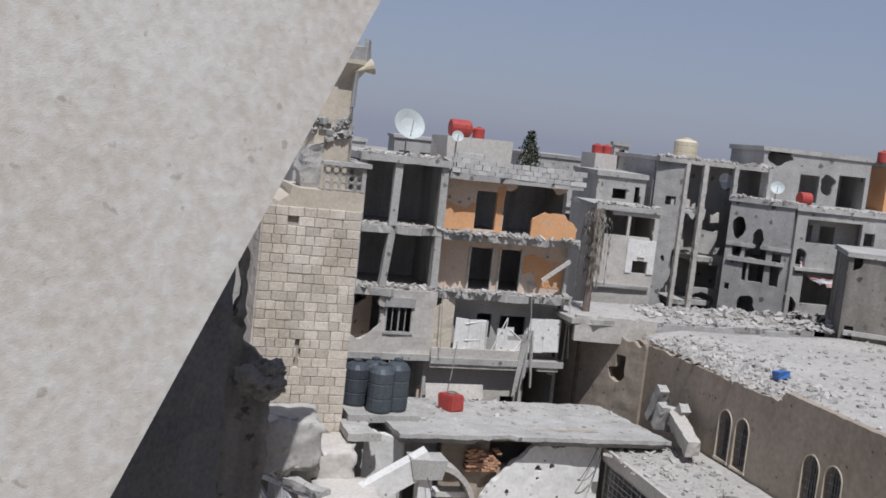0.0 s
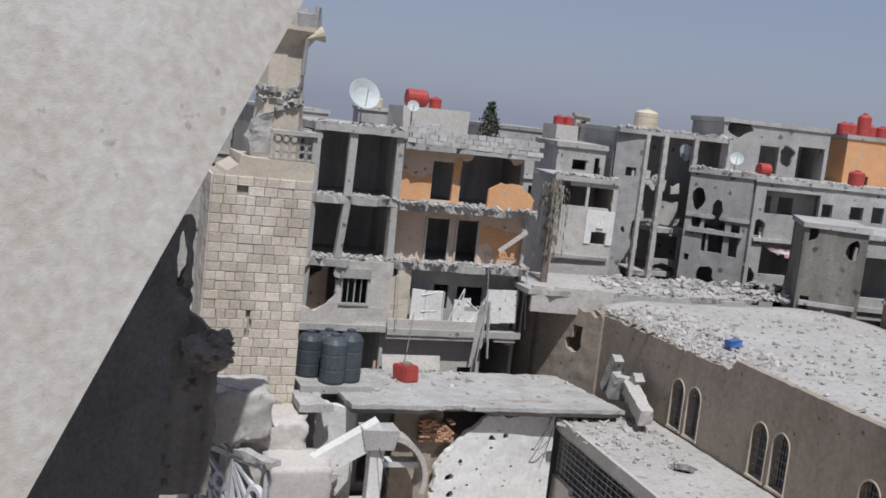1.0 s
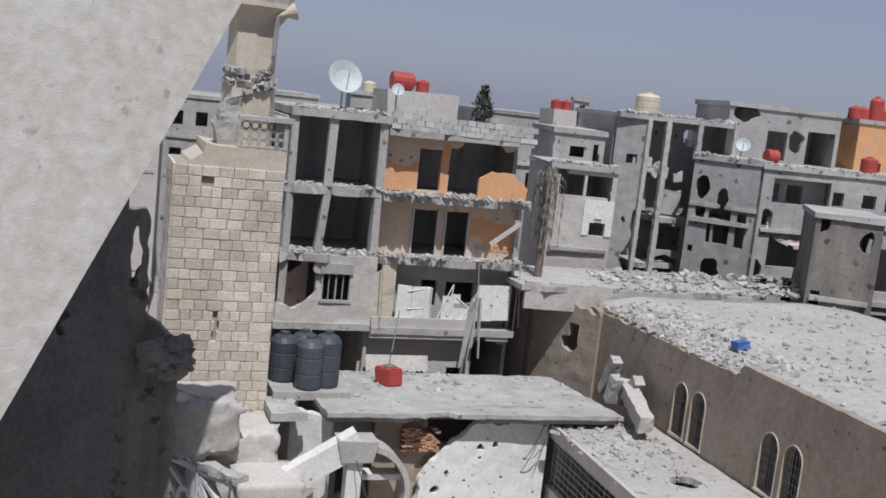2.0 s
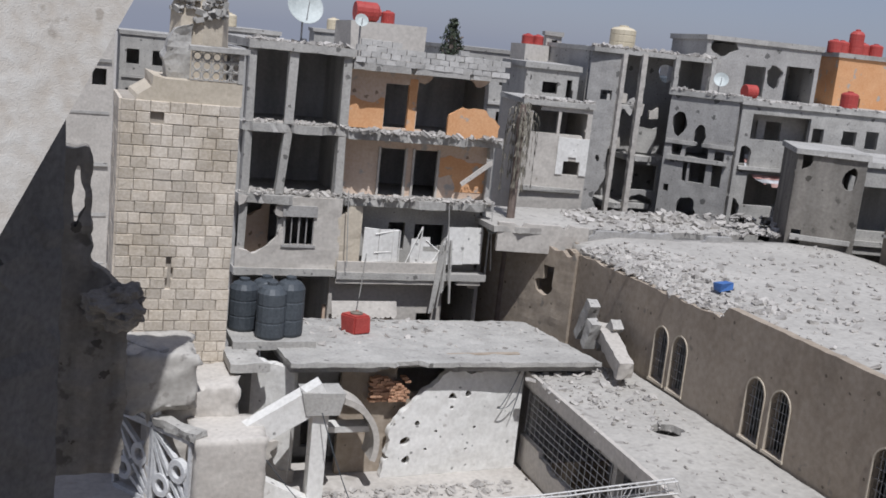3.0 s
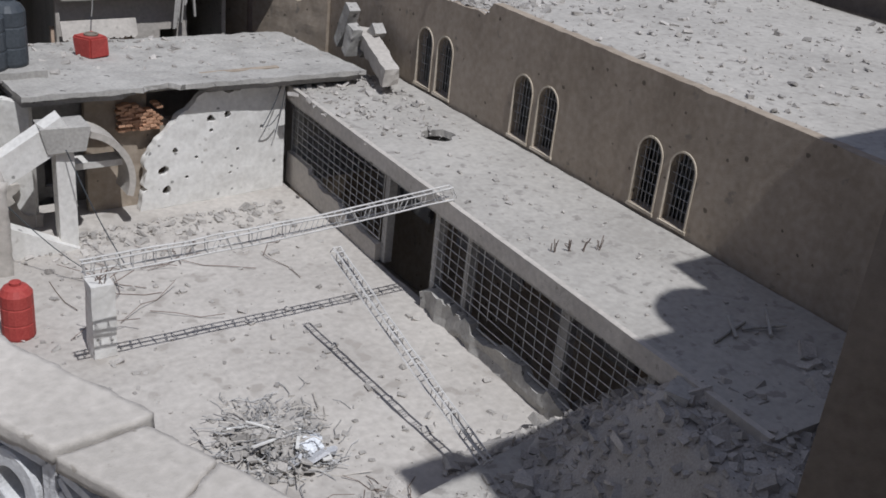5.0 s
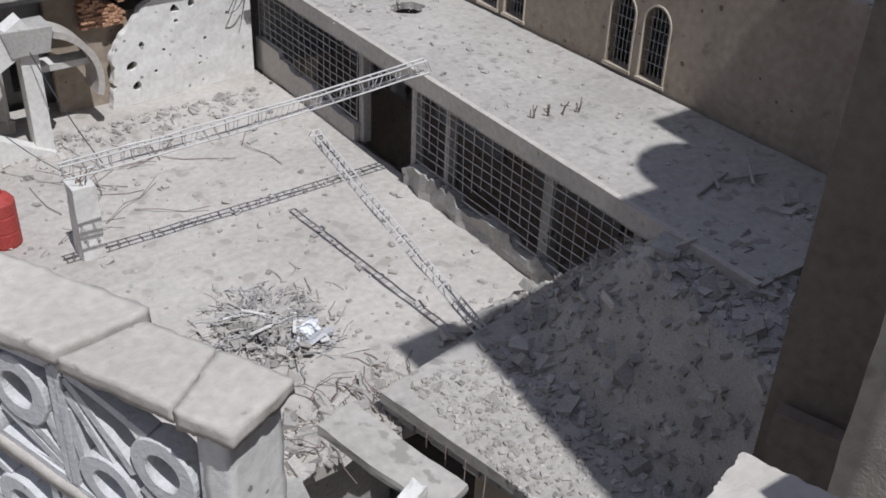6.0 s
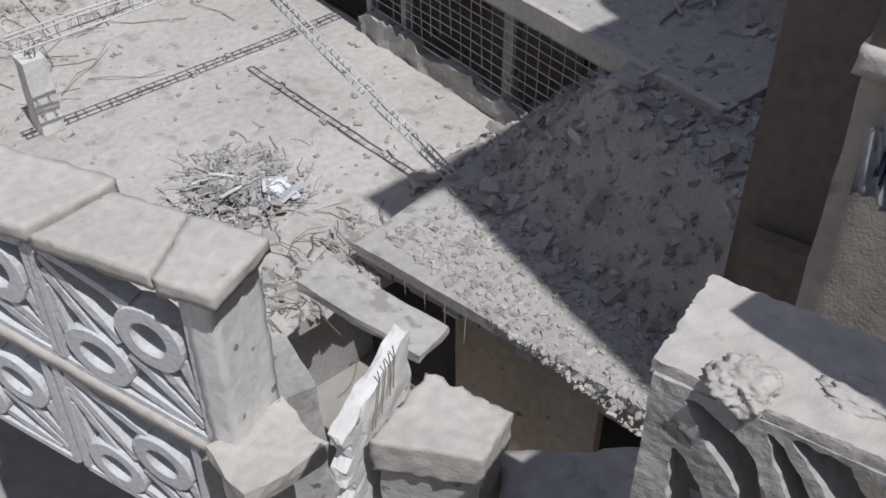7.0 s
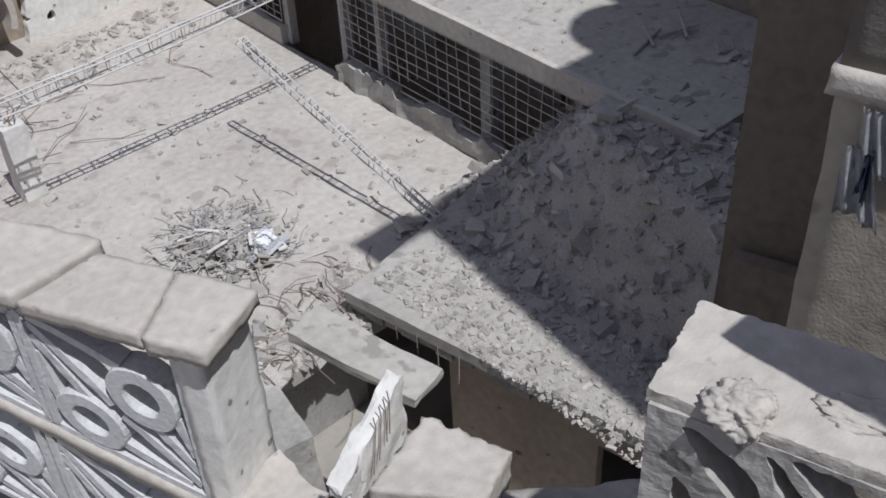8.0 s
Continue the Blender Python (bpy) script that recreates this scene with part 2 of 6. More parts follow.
def plate(bm, m, w, h, t, holes=(), broken=None, step=0.4, jit=0.0, bow=0.0, seed=0):
    """A plate w x h x t in the local xz plane (front at y=0, back at y=t), with square holes (u0, v0, u1, v1) and with cells left
    out where broken(u, v) is true; broken edges are uneven."""
    us = cuts(0, w, step, [x for hl in holes for x in (hl[0], hl[2])])
    vs = cuts(0, h, step, [x for hl in holes for x in (hl[1], hl[3])])
    nu, nv = len(us) - 1, len(vs) - 1
    gone, torn = {}, set()
    for i in range(nu):
        for j in range(nv):
            cu, cv = (us[i] + us[i + 1]) / 2, (vs[j] + vs[j + 1]) / 2
            hole = any(a < cu < c and b < cv < d for a, b, c, d in holes)
            br = bool(broken and broken(cu, cv))
            gone[i, j] = hole or br
            if br and not hole:
                torn |= {(i, j), (i + 1, j), (i, j + 1), (i + 1, j + 1)}
    made = {}
    pos = {(i, j): (us[i], vs[j]) for i in range(nu + 1) for j in range(nv + 1)} if torn else {}
    link = {}
    if torn:                                  # soften the steps of a torn edge
        full = lambda i, j: 0 <= i < nu and 0 <= j < nv and not gone[i, j]
        for i, j in torn:
            for p, q, c1, c2 in (((i, j), (i + 1, j), (i, j - 1), (i, j)), ((i, j), (i, j + 1), (i - 1, j), (i, j))):
                if p in torn and q in torn and full(*c1) != full(*c2) and 0 <= c1[0] and 0 <= c1[1] and c2[0] < nu and c2[1] < nv:
                    link.setdefault(p, []).append(q)
                    link.setdefault(q, []).append(p)
        for _ in range(3):
            moved = {}
            for p, ns in link.items():
                if len(ns) == 2 and not (p[0] in (0, nu) or p[1] in (0, nv)):
                    moved[p] = tuple(0.5 * pos[p][c] + 0.25 * (pos[ns[0]][c] + pos[ns[1]][c]) for c in (0, 1))
            pos.update(moved)

    def vert(i, j, k):
        if (i, j, k) not in made:
            u, v, y = us[i], vs[j], t * k
            if (i, j) in torn:
                u, v = pos[i, j]
                s = Vector((u * 3.1 + seed, v * 3.1, 7.3 + k * 0.35))
                u += noise.noise(s) * step * 0.6
                v += noise.noise(s + Vector((9, 4, 2))) * step * 0.6
            if jit:
                s = Vector((u * 1.7 + seed, v * 1.7, k * 5.0))
                y += noise.noise(s) * jit
            made[i, j, k] = bm.verts.new(m @ Vector((u, y, v)))
        return made[i, j, k]

    def solid(i, j):
        return 0 <= i < nu and 0 <= j < nv and not gone[i, j]

    for i in range(nu):
        for j in range(nv):
            if gone[i, j]:
                continue
            bm.faces.new((vert(i, j, 0), vert(i + 1, j, 0), vert(i + 1, j + 1, 0), vert(i, j + 1, 0)))
            bm.faces.new((vert(i, j, 1), vert(i, j + 1, 1), vert(i + 1, j + 1, 1), vert(i + 1, j, 1)))
            if not solid(i - 1, j):
                bm.faces.new((vert(i, j, 0), vert(i, j + 1, 0), vert(i, j + 1, 1), vert(i, j, 1)))
            if not solid(i + 1, j):
                bm.faces.new((vert(i + 1, j, 0), vert(i + 1, j, 1), vert(i + 1, j + 1, 1), vert(i + 1, j + 1, 0)))
            if not solid(i, j - 1):
                bm.faces.new((vert(i, j, 0), vert(i, j, 1), vert(i + 1, j, 1), vert(i + 1, j, 0)))
            if not solid(i, j + 1):
                bm.faces.new((vert(i, j + 1, 0), vert(i + 1, j + 1, 0), vert(i + 1, j + 1, 1), vert(i, j + 1, 1)))


def upright(x0, y0, x1, y1, z):
    """Local frame of a wall from (x0, y0) to (x1, y1) with its foot at z; the front is on the right-hand side of that way."""
    return Matrix.Translation((x0, y0, z)) @ Matrix.Rotation(math.atan2(y1 - y0, x1 - x0), 4, "Z")


def flat(x0, y0, z):
    """Local frame of a level slab: u to +x, v to +y, its top at z and its thickness downwards."""
    return Matrix.Translation((x0, y0, z)) @ Matrix(((1, 0, 0, 0), (0, 0, 1, 0), (0, -1, 0, 0), (0, 0, 0, 1)))


def blob(cu, cv, ru, rv, seed=0.0, amp=0.35):
    """An uneven round hole."""
    def f(u, v):
        a = math.atan2(v - cv, u - cu)
        k = 1 + amp * noise.noise(Vector((math.cos(a) * 1.4 + seed, math.sin(a) * 1.4, seed)))
        return ((u - cu) / ru) ** 2 + ((v - cv) / rv) ** 2 < k * k
    return f


def any_of(*fs):
    return lambda u, v: any(f(u, v) for f in fs)


def ragged_top(h, amp, freq=0.5, seed=0.0):
    return lambda u, v: v > h - amp * (0.5 + 0.5 * noise.noise(Vector((u * freq + seed, seed, 0))) + 0.35 * noise.noise(Vector((u * freq * 4, seed, 3))))


def chunk(bm, c, s, flatness=0.6):
    """One broken lump with uneven corners."""
    r = Euler((random.uniform(-0.5, 0.5), random.uniform(-0.5, 0.5), random.uniform(0, 6.3))).to_matrix().to_4x4()
    a, b, d = s * random.uniform(0.6, 1.3), s * random.uniform(0.5, 1.0), s * flatness * random.uniform(0.4, 1.0)
    box(bm, -a / 2, -b / 2, -d / 2, a / 2, b / 2, d / 2, Matrix.Translation(c) @ r, 0.0)


def strew(name, label, n, place, sizes, material, flatness=0.6):
    """Loose rubble: place() gives a point on the ground, sizes a (least, most) pair; small ones are many."""
    verts, faces = [], []
    q = ((0, 1, 3, 2), (4, 6, 7, 5), (0, 4, 5, 1), (2, 3, 7, 6), (0, 2, 6, 4), (1, 5, 7, 3))
    for _ in range(n):
        c = Vector(place())
        s = sizes[0] + (sizes[1] - sizes[0]) * random.random() ** 3.2
        r = Euler((random.uniform(-0.6, 0.6), random.uniform(-0.6, 0.6), random.uniform(0, 6.3))).to_matrix()
        a, b, d = s * random.uniform(0.5, 0.9), s * random.uniform(0.3, 0.6), s * flatness * random.uniform(0.25, 0.6)
        k = len(verts)
        for x in (-a, a):
            for y in (-b, b):
                for z in (-d, d):
                    f = random.uniform(0.6, 1.15)
                    verts.append(c + r @ Vector((x * f, y * random.uniform(0.6, 1.15), z * random.uniform(0.7, 1.1))) + Vector((0, 0, d * 0.5)))
        faces += [tuple(k + i for i in f) for f in q]
    me = bpy.data.meshes.new(name)
    me.from_pydata([tuple(v) for v in verts], [], faces)
    me.materials.append(material)
    return tagged(new(name, me), label, "rubble", kind="stuff")


def on_rect(x0, y0, x1, y1, z):
    return lambda: (random.uniform(x0, x1), random.uniform(y0, y1), z)


def rough_block(x0, y0, z0, x1, y1, z1, amp=0.06, step=0.3, m=None, seed=0.0, freq=1.9):
    """A block with worn faces and chipped edges."""
    bm = bmesh.new()
    n = [max(2, round(abs(b - a) / step)) for a, b in ((x0, x1), (y0, y1), (z0, z1))]
    vs = {}

    def v(i, j, k):
        if (i, j, k) not in vs:
            p = Vector((x0 + (x1 - x0) * i / n[0], y0 + (y1 - y0) * j / n[1], z0 + (z1 - z0) * k / n[2]))
            onedge = sum(c in (0, q) for c, q in zip((i, j, k), n))
            q = p * freq + Vector((seed, 0, 0))
            p = p + Vector((noise.noise(q), noise.noise(q + Vector((5, 1, 2))), noise.noise(q + Vector((1, 8, 4))))) * amp * (1.4 if onedge > 1 else 0.6)
            if onedge > 1:
                p += (Vector(((x0 + x1) / 2, (y0 + y1) / 2, (z0 + z1) / 2)) - p).normalized() * amp * abs(noise.noise(q * 2.5)) * 1.6
            vs[i, j, k] = bm.verts.new(m @ p if m else p)
        return vs[i, j, k]

    for i in range(n[0]):
        for j in range(n[1]):
            bm.faces.new((v(i, j, 0), v(i, j + 1, 0), v(i + 1, j + 1, 0), v(i + 1, j, 0)))
            bm.faces.new((v(i, j, n[2]), v(i + 1, j, n[2]), v(i + 1, j + 1, n[2]), v(i, j + 1, n[2])))
    for i in range(n[0]):
        for k in range(n[2]):
            bm.faces.new((v(i, 0, k), v(i + 1, 0, k), v(i + 1, 0, k + 1), v(i, 0, k + 1)))
            bm.faces.new((v(i, n[1], k), v(i, n[1], k + 1), v(i + 1, n[1], k + 1), v(i + 1, n[1], k)))
    for j in range(n[1]):
        for k in range(n[2]):
            bm.faces.new((v(0, j, k), v(0, j, k + 1), v(0, j + 1, k + 1), v(0, j + 1, k)))
            bm.faces.new((v(n[0], j, k), v(n[0], j + 1, k), v(n[0], j + 1, k + 1), v(n[0], j, k + 1)))
    return bm


# ---------- ground and the courtyard ----------
bm = bmesh.new()
box(bm, -600, -600, -5.0, 600, 900, -4.0)
tagged(obj("ground", bm, EARTH), "dusty earth ground strewn with debris", "ground", kind="structure")

bm = bmesh.new()
plate(bm, flat(-2.0, 13.4, 0.0), 17.9, 19.4, 0.35, broken=lambda u, v: (v < (1.3 if u < 8.6 else 0.2) + 0.5 * noise.noise(Vector((u * 0.8, 1, 2))) and u < 11.6) or (u < 6.3 + 0.3 * noise.noise(Vector((v, 3, 0))) and v < 15.5), step=0.45, jit=0.03)
tagged(obj("courtyard_floor", bm, YARD), "dust-covered concrete courtyard floor littered with debris", "floor", kind="structure")
bm = bmesh.new()
m = Matrix.Translation((9.38, 13.95, 0.7)) @ Matrix.Rotation(radians(-80.5), 4, "Z") @ flat(0, 0, 0)
plate(bm, m, 8.2, 8.0, 0.28, step=0.4, jit=0.03, broken=lambda u, v: v < 0.10 + 0.12 * noise.noise(Vector((u * 2.3, 4, 0))))
tagged(obj("terrace_slab", bm, DUST), "broken concrete terrace slab covered in rubble", "slab", kind="structure")

# blocks showing along the torn edge of the terrace slab
edge_beam = thing("edge_beam", "exposed hollow-block beam under the broken terrace edge", "beam", kind="structure")
eb = Matrix.Translation((9.40, 13.9, 0.7)) @ Matrix.Rotation(radians(-80.5), 4, "Z")
for k in range(17):
    bm = bmesh.new()
    box(bm, k * 0.46, 0.06 + random.uniform(-0.04, 0.04), -0.52, k * 0.46 + 0.43, 0.4, -0.285, eb, 0.012)
    part("block", bm, BLOCK, edge_beam)

# rooms under the terrace
under = thing("lower_storey", "shaded brown rendered lower storey under the terrace", "wall", kind="structure")
bm = bmesh.new()
plate(bm, upright(9.7, 13.7, 10.9, 6.4, -4.0) @ Matrix.Translation((0, 0.25, 0)), 7.4, 4.16, 0.25, holes=[(0.0, 0.5, 2.0, 4.16), (5.6, 0.3, 7.4, 3.3)], step=0.5, jit=0.02)
part("wall", bm, RENDER_BROWN, under)
bm = bmesh.new()
box(bm, 13.5, 6.0, -4.0, 13.8, 14.5, -0.36)
part("rear_wall", bm, INNER, under)
bm = bmesh.new()
box(bm, 4.6, 14.9, -4.0, 10.3, 15.2, -0.36)
part("retaining_wall", bm, DARK_CONCRETE, under)

# ---------- long annex with window grilles ----------
AX, AY0, AY1, AZ = 15.45, 9.5, 32.0, 3.7
annex = thing("annex", "long flat-roofed concrete annex with steel window grilles", "building")
bm = bmesh.new()
plate(bm, flat(AX - 0.25, AY0, AZ), 5.05, AY1 - AY0, 0.24, broken=blob(2.85, 16.3, 0.68, 0.42, 5.0, 0.6), step=0.2, jit=0.025)
part("roof", bm, DUST, annex, "dusty flat roof slab with a shell hole")
bm = bmesh.new()
plate(bm, upright(AX - 0.27, AY1, AX - 0.27, AY0, AZ - 0.42), AY1 - AY0, 0.50, 0.16, step=0.35, jit=0.02, broken=ragged_top(0.54, 0.10, 0.9))
part("roof_edge", bm, PALE, annex, "pale chipped concrete roof edge")
bm = bmesh.new()
plate(bm, upright(AX - 0.12, AY1, AX - 0.12, AY0, AZ - 0.60), AY1 - AY0, 0.18, 0.30, step=1.0, jit=0.02)
part("lintel", bm, CONCRETE, annex)
for y, s in ((31.85, 0.3), (25.0, 0.26), (22.05, 0.25), (20.4, 0.24), (16.1, 0.34), (13.0, 0.3)):
    bm = bmesh.new()
    box(bm, AX + 0.14, y - s / 2, 0.0, AX + 0.44, y + s / 2, AZ - 0.6, None, 0.01)
    part("post", bm, CONCRETE, annex)
bm = bmesh.new()
m = upright(AX - 0.08, AY1 - 0.1, AX - 0.08, 25.1, 0.0)
plate(bm, m, 6.8, 1.2, 0.22, step=0.3, jit=0.02, broken=lambda u, v: v > 1.25 - u * 0.115)
part("low_wall", bm, PALE, annex)
bm = bmesh.new()
plate(bm, upright(AX - 0.22, 22.0, AX - 0.12, 15.4, 0.0), 6.6, 0.75, 0.34, step=0.22, jit=0.16, broken=ragged_top(0.8, 0.38, 0.8, 2.0))
part("broken_wall", bm, CONCRETE, annex, "crumbling low wall with fallen render")
# rear wall coloured dark to give the dimness of the room inside
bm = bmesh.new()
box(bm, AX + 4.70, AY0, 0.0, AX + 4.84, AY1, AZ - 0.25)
part("rear_wall", bm, SHADE_DARK, annex)
bm = bmesh.new()
box(bm, AX + 0.3, AY1 - 0.25, 0.0, AX + 4.7, AY1, AZ - 0.25)
part("end_wall", bm, DARK_CONCRETE, annex)
for k in range(4):
    bm = bmesh.new()
    y = 31.2 - k * 5.2
    box(bm, AX + 3.4, y - 4.4, 0.0, AX + 3.6, y - 0.9, 1.7 + 0.3 * (k % 2))
    part("partition", bm, DARK_CONCRETE, annex)


def grille(y0, y1, z0, z1, torn=0.0):
    """A welded grille: uprights and long rails that run on past the posts, some bent or torn loose."""
    frame_bm = bmesh.new()
    x = AX + 0.05
    for z in (z0, z1):
        bars(frame_bm, (x, y0, z), (x, y1, z), 0.026, 5)
    g = part("grille", frame_bm, PALE_STEEL, annex, "dusty steel bar window grille")
    n = max(2, round((y1 - y0) / 0.42))
    for k in range(n + 1):
        bm = bmesh.new()
        y = y0 + (y1 - y0) * k / n
        sway = random.gauss(0, 0.02)
        zb = z0 + (torn * random.random() if random.random() < 0.5 else 0)
        bars(bm, (x + sway, y, zb), (x - sway, y + random.gauss(0, 0.02), z1), 0.013, 4)
        part("upright", bm, PALE_STEEL, g)
    n = round((z1 - z0) / 0.27)
    for k in range(1, n):
        bm = bmesh.new()
        z = z0 + (z1 - z0) * k / n
        a, b = y0 + (torn * random.random() if k < n / 2 else 0), y1
        pts = [Vector((x - 0.03 + random.gauss(0, 0.02), a + (b - a) * i / 4, z + random.gauss(0, 0.014))) for i in range(5)]
        for p, q in zip(pts[:-1], pts[1:]):
            bars(bm, p, q, 0.016, 4)
        part("rail", bm, PALE_STEEL, g)


grille(25.1, 31.75, 0.75, 3.1)
grille(12.9, 21.95, 0.62, 3.1, 0.9)
# the long side runs slightly askew to the hall
for ob in annex.children_recursive:
    for v in ob.data.vertices:
        v.co.x += 0.034 * (v.co.y - 12.0) * max(0.0, min(1.0, 1 - (v.co.x - AX - 0.3) / 4.4))
stubs = thing("rebar_stubs", "row of short rusty rebar stubs on the annex roof", "rebar")
for k in range(4):
    bm = bmesh.new()
    for _ in range(4):
        x, y = 16.42 + k * 0.40, 17.63 - k * 0.12
        bars(bm, (x + random.uniform(-.06, .06), y + random.uniform(-.06, .06), AZ), (x + random.uniform(-.12, .12), y + random.uniform(-.12, .12), AZ + random.uniform(.15, .4)), 0.014, 4)
    part("stub", bm, RUST, stubs)

# ---------- prayer hall with arched windows ----------
MX = 20.35
hall = thing("prayer_hall", "long brown rendered hall with paired arched windows", "building")


def arched_wall(bm, m, w, h_of, t, arches):
    """A wall with arched openings (u0, u1, sill, spring); h_of(u) is the height of its top."""
    us = set(cuts(0, w, 0.4, [a[0] for a in arches] + [a[1] for a in arches]))
    for a in arches:
        us = {u for u in us if not a[0] + 1e-3 < u < a[1] - 1e-3}
        us |= {a[0] + (a[1] - a[0]) * k / 10 for k in range(11)}
    us = sorted(us)

    def rise(a, u):
        r = (a[1] - a[0]) / 2
        return a[3] + 1.15 * math.sqrt(max(0.0, r * r - (u - (a[0] + r)) ** 2))

    def quad(*ps):
        bm.faces.new([bm.verts.new(m @ Vector(p)) for p in ps])

    for u0, u1 in zip(us[:-1], us[1:]):
        a = next((a for a in arches if a[0] - 1e-6 <= u0 and u1 <= a[1] + 1e-6), None)
        spans = [(0, 0, h_of(u0), h_of(u1))] if a is None else [(0, 0, a[2], a[2]), (rise(a, u0), rise(a, u1), h_of(u0), h_of(u1))]
        for z0, z1, z2, z3 in spans:
            quad((u0, 0, z0), (u1, 0, z1), (u1, 0, z3), (u0, 0, z2))
            quad((u0, t, z0), (u0, t, z2), (u1, t, z3), (u1, t, z1))
            quad((u0, 0, z2), (u1, 0, z3), (u1, t, z3), (u0, t, z2))
            quad((u0, 0, z0), (u0, t, z0), (u1, t, z1), (u1, 0, z1))
        if a is not None:
            for u, s in ((a[0], 1), (a[1], -1)):
                if abs(u - u0) < 1e-6 or abs(u - u1) < 1e-6:
                    quad((u, 0, a[2]), (u, t, a[2]), (u, t, a[3]), (u, 0, a[3]))
    bmesh.ops.remove_doubles(bm, verts=bm.verts, dist=0.0005)


HALL_Y1 = 38.4
WINS = []
for yc in (29.4, 23.75, 18.05):
    for s in (0.62, -0.62):
        WINS.append(yc + s)
arches = sorted((HALL_Y1 - y - 0.45, HALL_Y1 - y + 0.45, 4.0 + 3.88, 4.0 + 5.4) for y in WINS)


def hall_top(u):
    y = HALL_Y1 - u
    if y < 26.6:
        return 4.0 + 7.68 + 0.03 * noise.noise(Vector((u * 2, 0, 0)))
    return 4.0 + 7.25 - max(0, y - 26) * 0.022 + 0.16 * noise.noise(Vector((u * 1.3, 0, 0)))


bm = bmesh.new()
arched_wall(bm, upright(MX, HALL_Y1, MX, 8.0, -4.0), HALL_Y1 - 8.0, hall_top, 0.35, arches)
part("wall", bm, RENDER_BROWN, hall, "pock-marked brown rendered wall")
for y in WINS:
    bm = bmesh.new()
    for k in range(13):                      # raised pale surround of an arched window
        a0, a1 = math.pi * k / 13, math.pi * (k + 1) / 13
        for r0, r1 in ((0.45, 0.495),):
            p = [(MX - 0.035, y + math.cos(a) * r, 5.4 + 1.15 * math.sin(a) * r) for a, r in ((a0, r0), (a1, r0), (a1, r1), (a0, r1))]
            b = [(MX + 0.02, *c[1:]) for c in p]
            v = [bm.verts.new(c) for c in p + b]
            for f in ((0, 1, 2, 3), (3, 2, 6, 7), (1, 0, 4, 5)):
                bm.faces.new([v[i] for i in f])
    for s in (-1, 1):
        box(bm, MX - 0.035, y + s * 0.45, 3.86, MX + 0.02, y + s * 0.495, 5.4)
    w = part("window", bm, STONE_PLAIN, hall, "arched window with a pale surround and iron bars")
    bm = bmesh.new()
    for k in range(1, 6):
        u = -0.45 + 0.90 * k / 6
        bars(bm, (MX + 0.12, y + u, 3.88), (MX + 0.12, y + u, 5.4 + 1.1 * math.sqrt(0.2025 - u * u)), 0.012, 4)
    for k in range(1, 6):
        bars(bm, (MX + 0.12, y - 0.45, 4.0 + k * 0.31), (MX + 0.12, y + 0.45, 4.0 + k * 0.31), 0.012, 4)
    part("window_grille", bm, STEEL, w)
    bm = bmesh.new()
    box(bm, MX - 0.06, y - 0.52, 3.78, MX + 0.1, y + 0.52, 3.87, None, 0.01)
    part("sill", bm, STONE_PLAIN, w)


def hall_roof_z(x, y):
    d = x - MX
    z = 7.6 + 0.05 * noise.noise(Vector((x * 0.4, y * 0.4, 0))) + 0.02 * noise.noise(Vector((x * 2, y * 2, 4)))
    if y > 26.2:
        z -= 0.42 * max(0.0, 1 - d / 2.2) * min(1, (y - 26.2) / 0.8)
    return z


def sheet(name, x0, y0, x1, y1, step, zf, thick=0.3):
    nx, ny = round((x1 - x0) / step), round((y1 - y0) / step)
    bm = bmesh.new()
    g = [[bm.verts.new((x0 + (x1 - x0) * i / nx, y0 + (y1 - y0) * j / ny, 0)) for j in range(ny + 1)] for i in range(nx + 1)]
    for row in g:
        for v in row:
            v.co.z = zf(v.co.x, v.co.y)
    for i in range(nx):
        for j in range(ny):
            bm.faces.new((g[i][j], g[i + 1][j], g[i + 1][j + 1], g[i][j + 1]))
    edge = [e for e in bm.edges if len(e.link_faces) == 1]
    ext = bmesh.ops.extrude_edge_only(bm, edges=edge)
    for v in ext["geom"]:
        if isinstance(v, bmesh.types.BMVert):
            v.co.z -= thick
    return bm


part("roof", sheet("roof", MX + 0.3, 8.0, 33.8, HALL_Y1, 0.4, hall_roof_z), DUST, hall, "flat dusty roof covered with rubble", smooth=True)
bm = bmesh.new()
box(bm, MX + 0.36, HALL_Y1 - 0.3, -4.0, 33.7, HALL_Y1 - 0.02, 7.3)
part("rear_wall", bm, RENDER_BROWN, hall)
bm = bmesh.new()
box(bm, MX + 3.0, 8.2, 0.0, MX + 3.2, HALL_Y1 - 0.4, 7.2)
part("inner_wall", bm, INNER, hall)

# ---------- stone minaret ----------
TX0, TX1, TY, TZ = 1.25, 4.95, 32.7, 12.55
tower = thing("minaret", "square minaret of pale limestone blocks with a shattered top", "tower")
bm = bmesh.new()
box(bm, TX0 + 0.05, TY + 0.05, -4.0, TX1 - 0.05, TY + 3.55, TZ)
part("core", bm, MORTAR, tower)
bm = bmesh.new()
plate(bm, upright(TX0 - 0.04, TY - 0.04, TX1 + 0.04, TY - 0.04, TZ - 0.02), 3.78, 0.72, 3.6, step=0.35, jit=0.02, broken=lambda u, v: u < 1.15 + 0.2 * noise.noise(Vector((v * 4, 0, 0))) and v > 0.28 + 0.12 * noise.noise(Vector((u * 5, 2, 0))) - 0.2 * (u < 0.5))
part("cornice", bm, STONE_PLAIN, tower, "smooth tan stone band")
bm = bmesh.new()
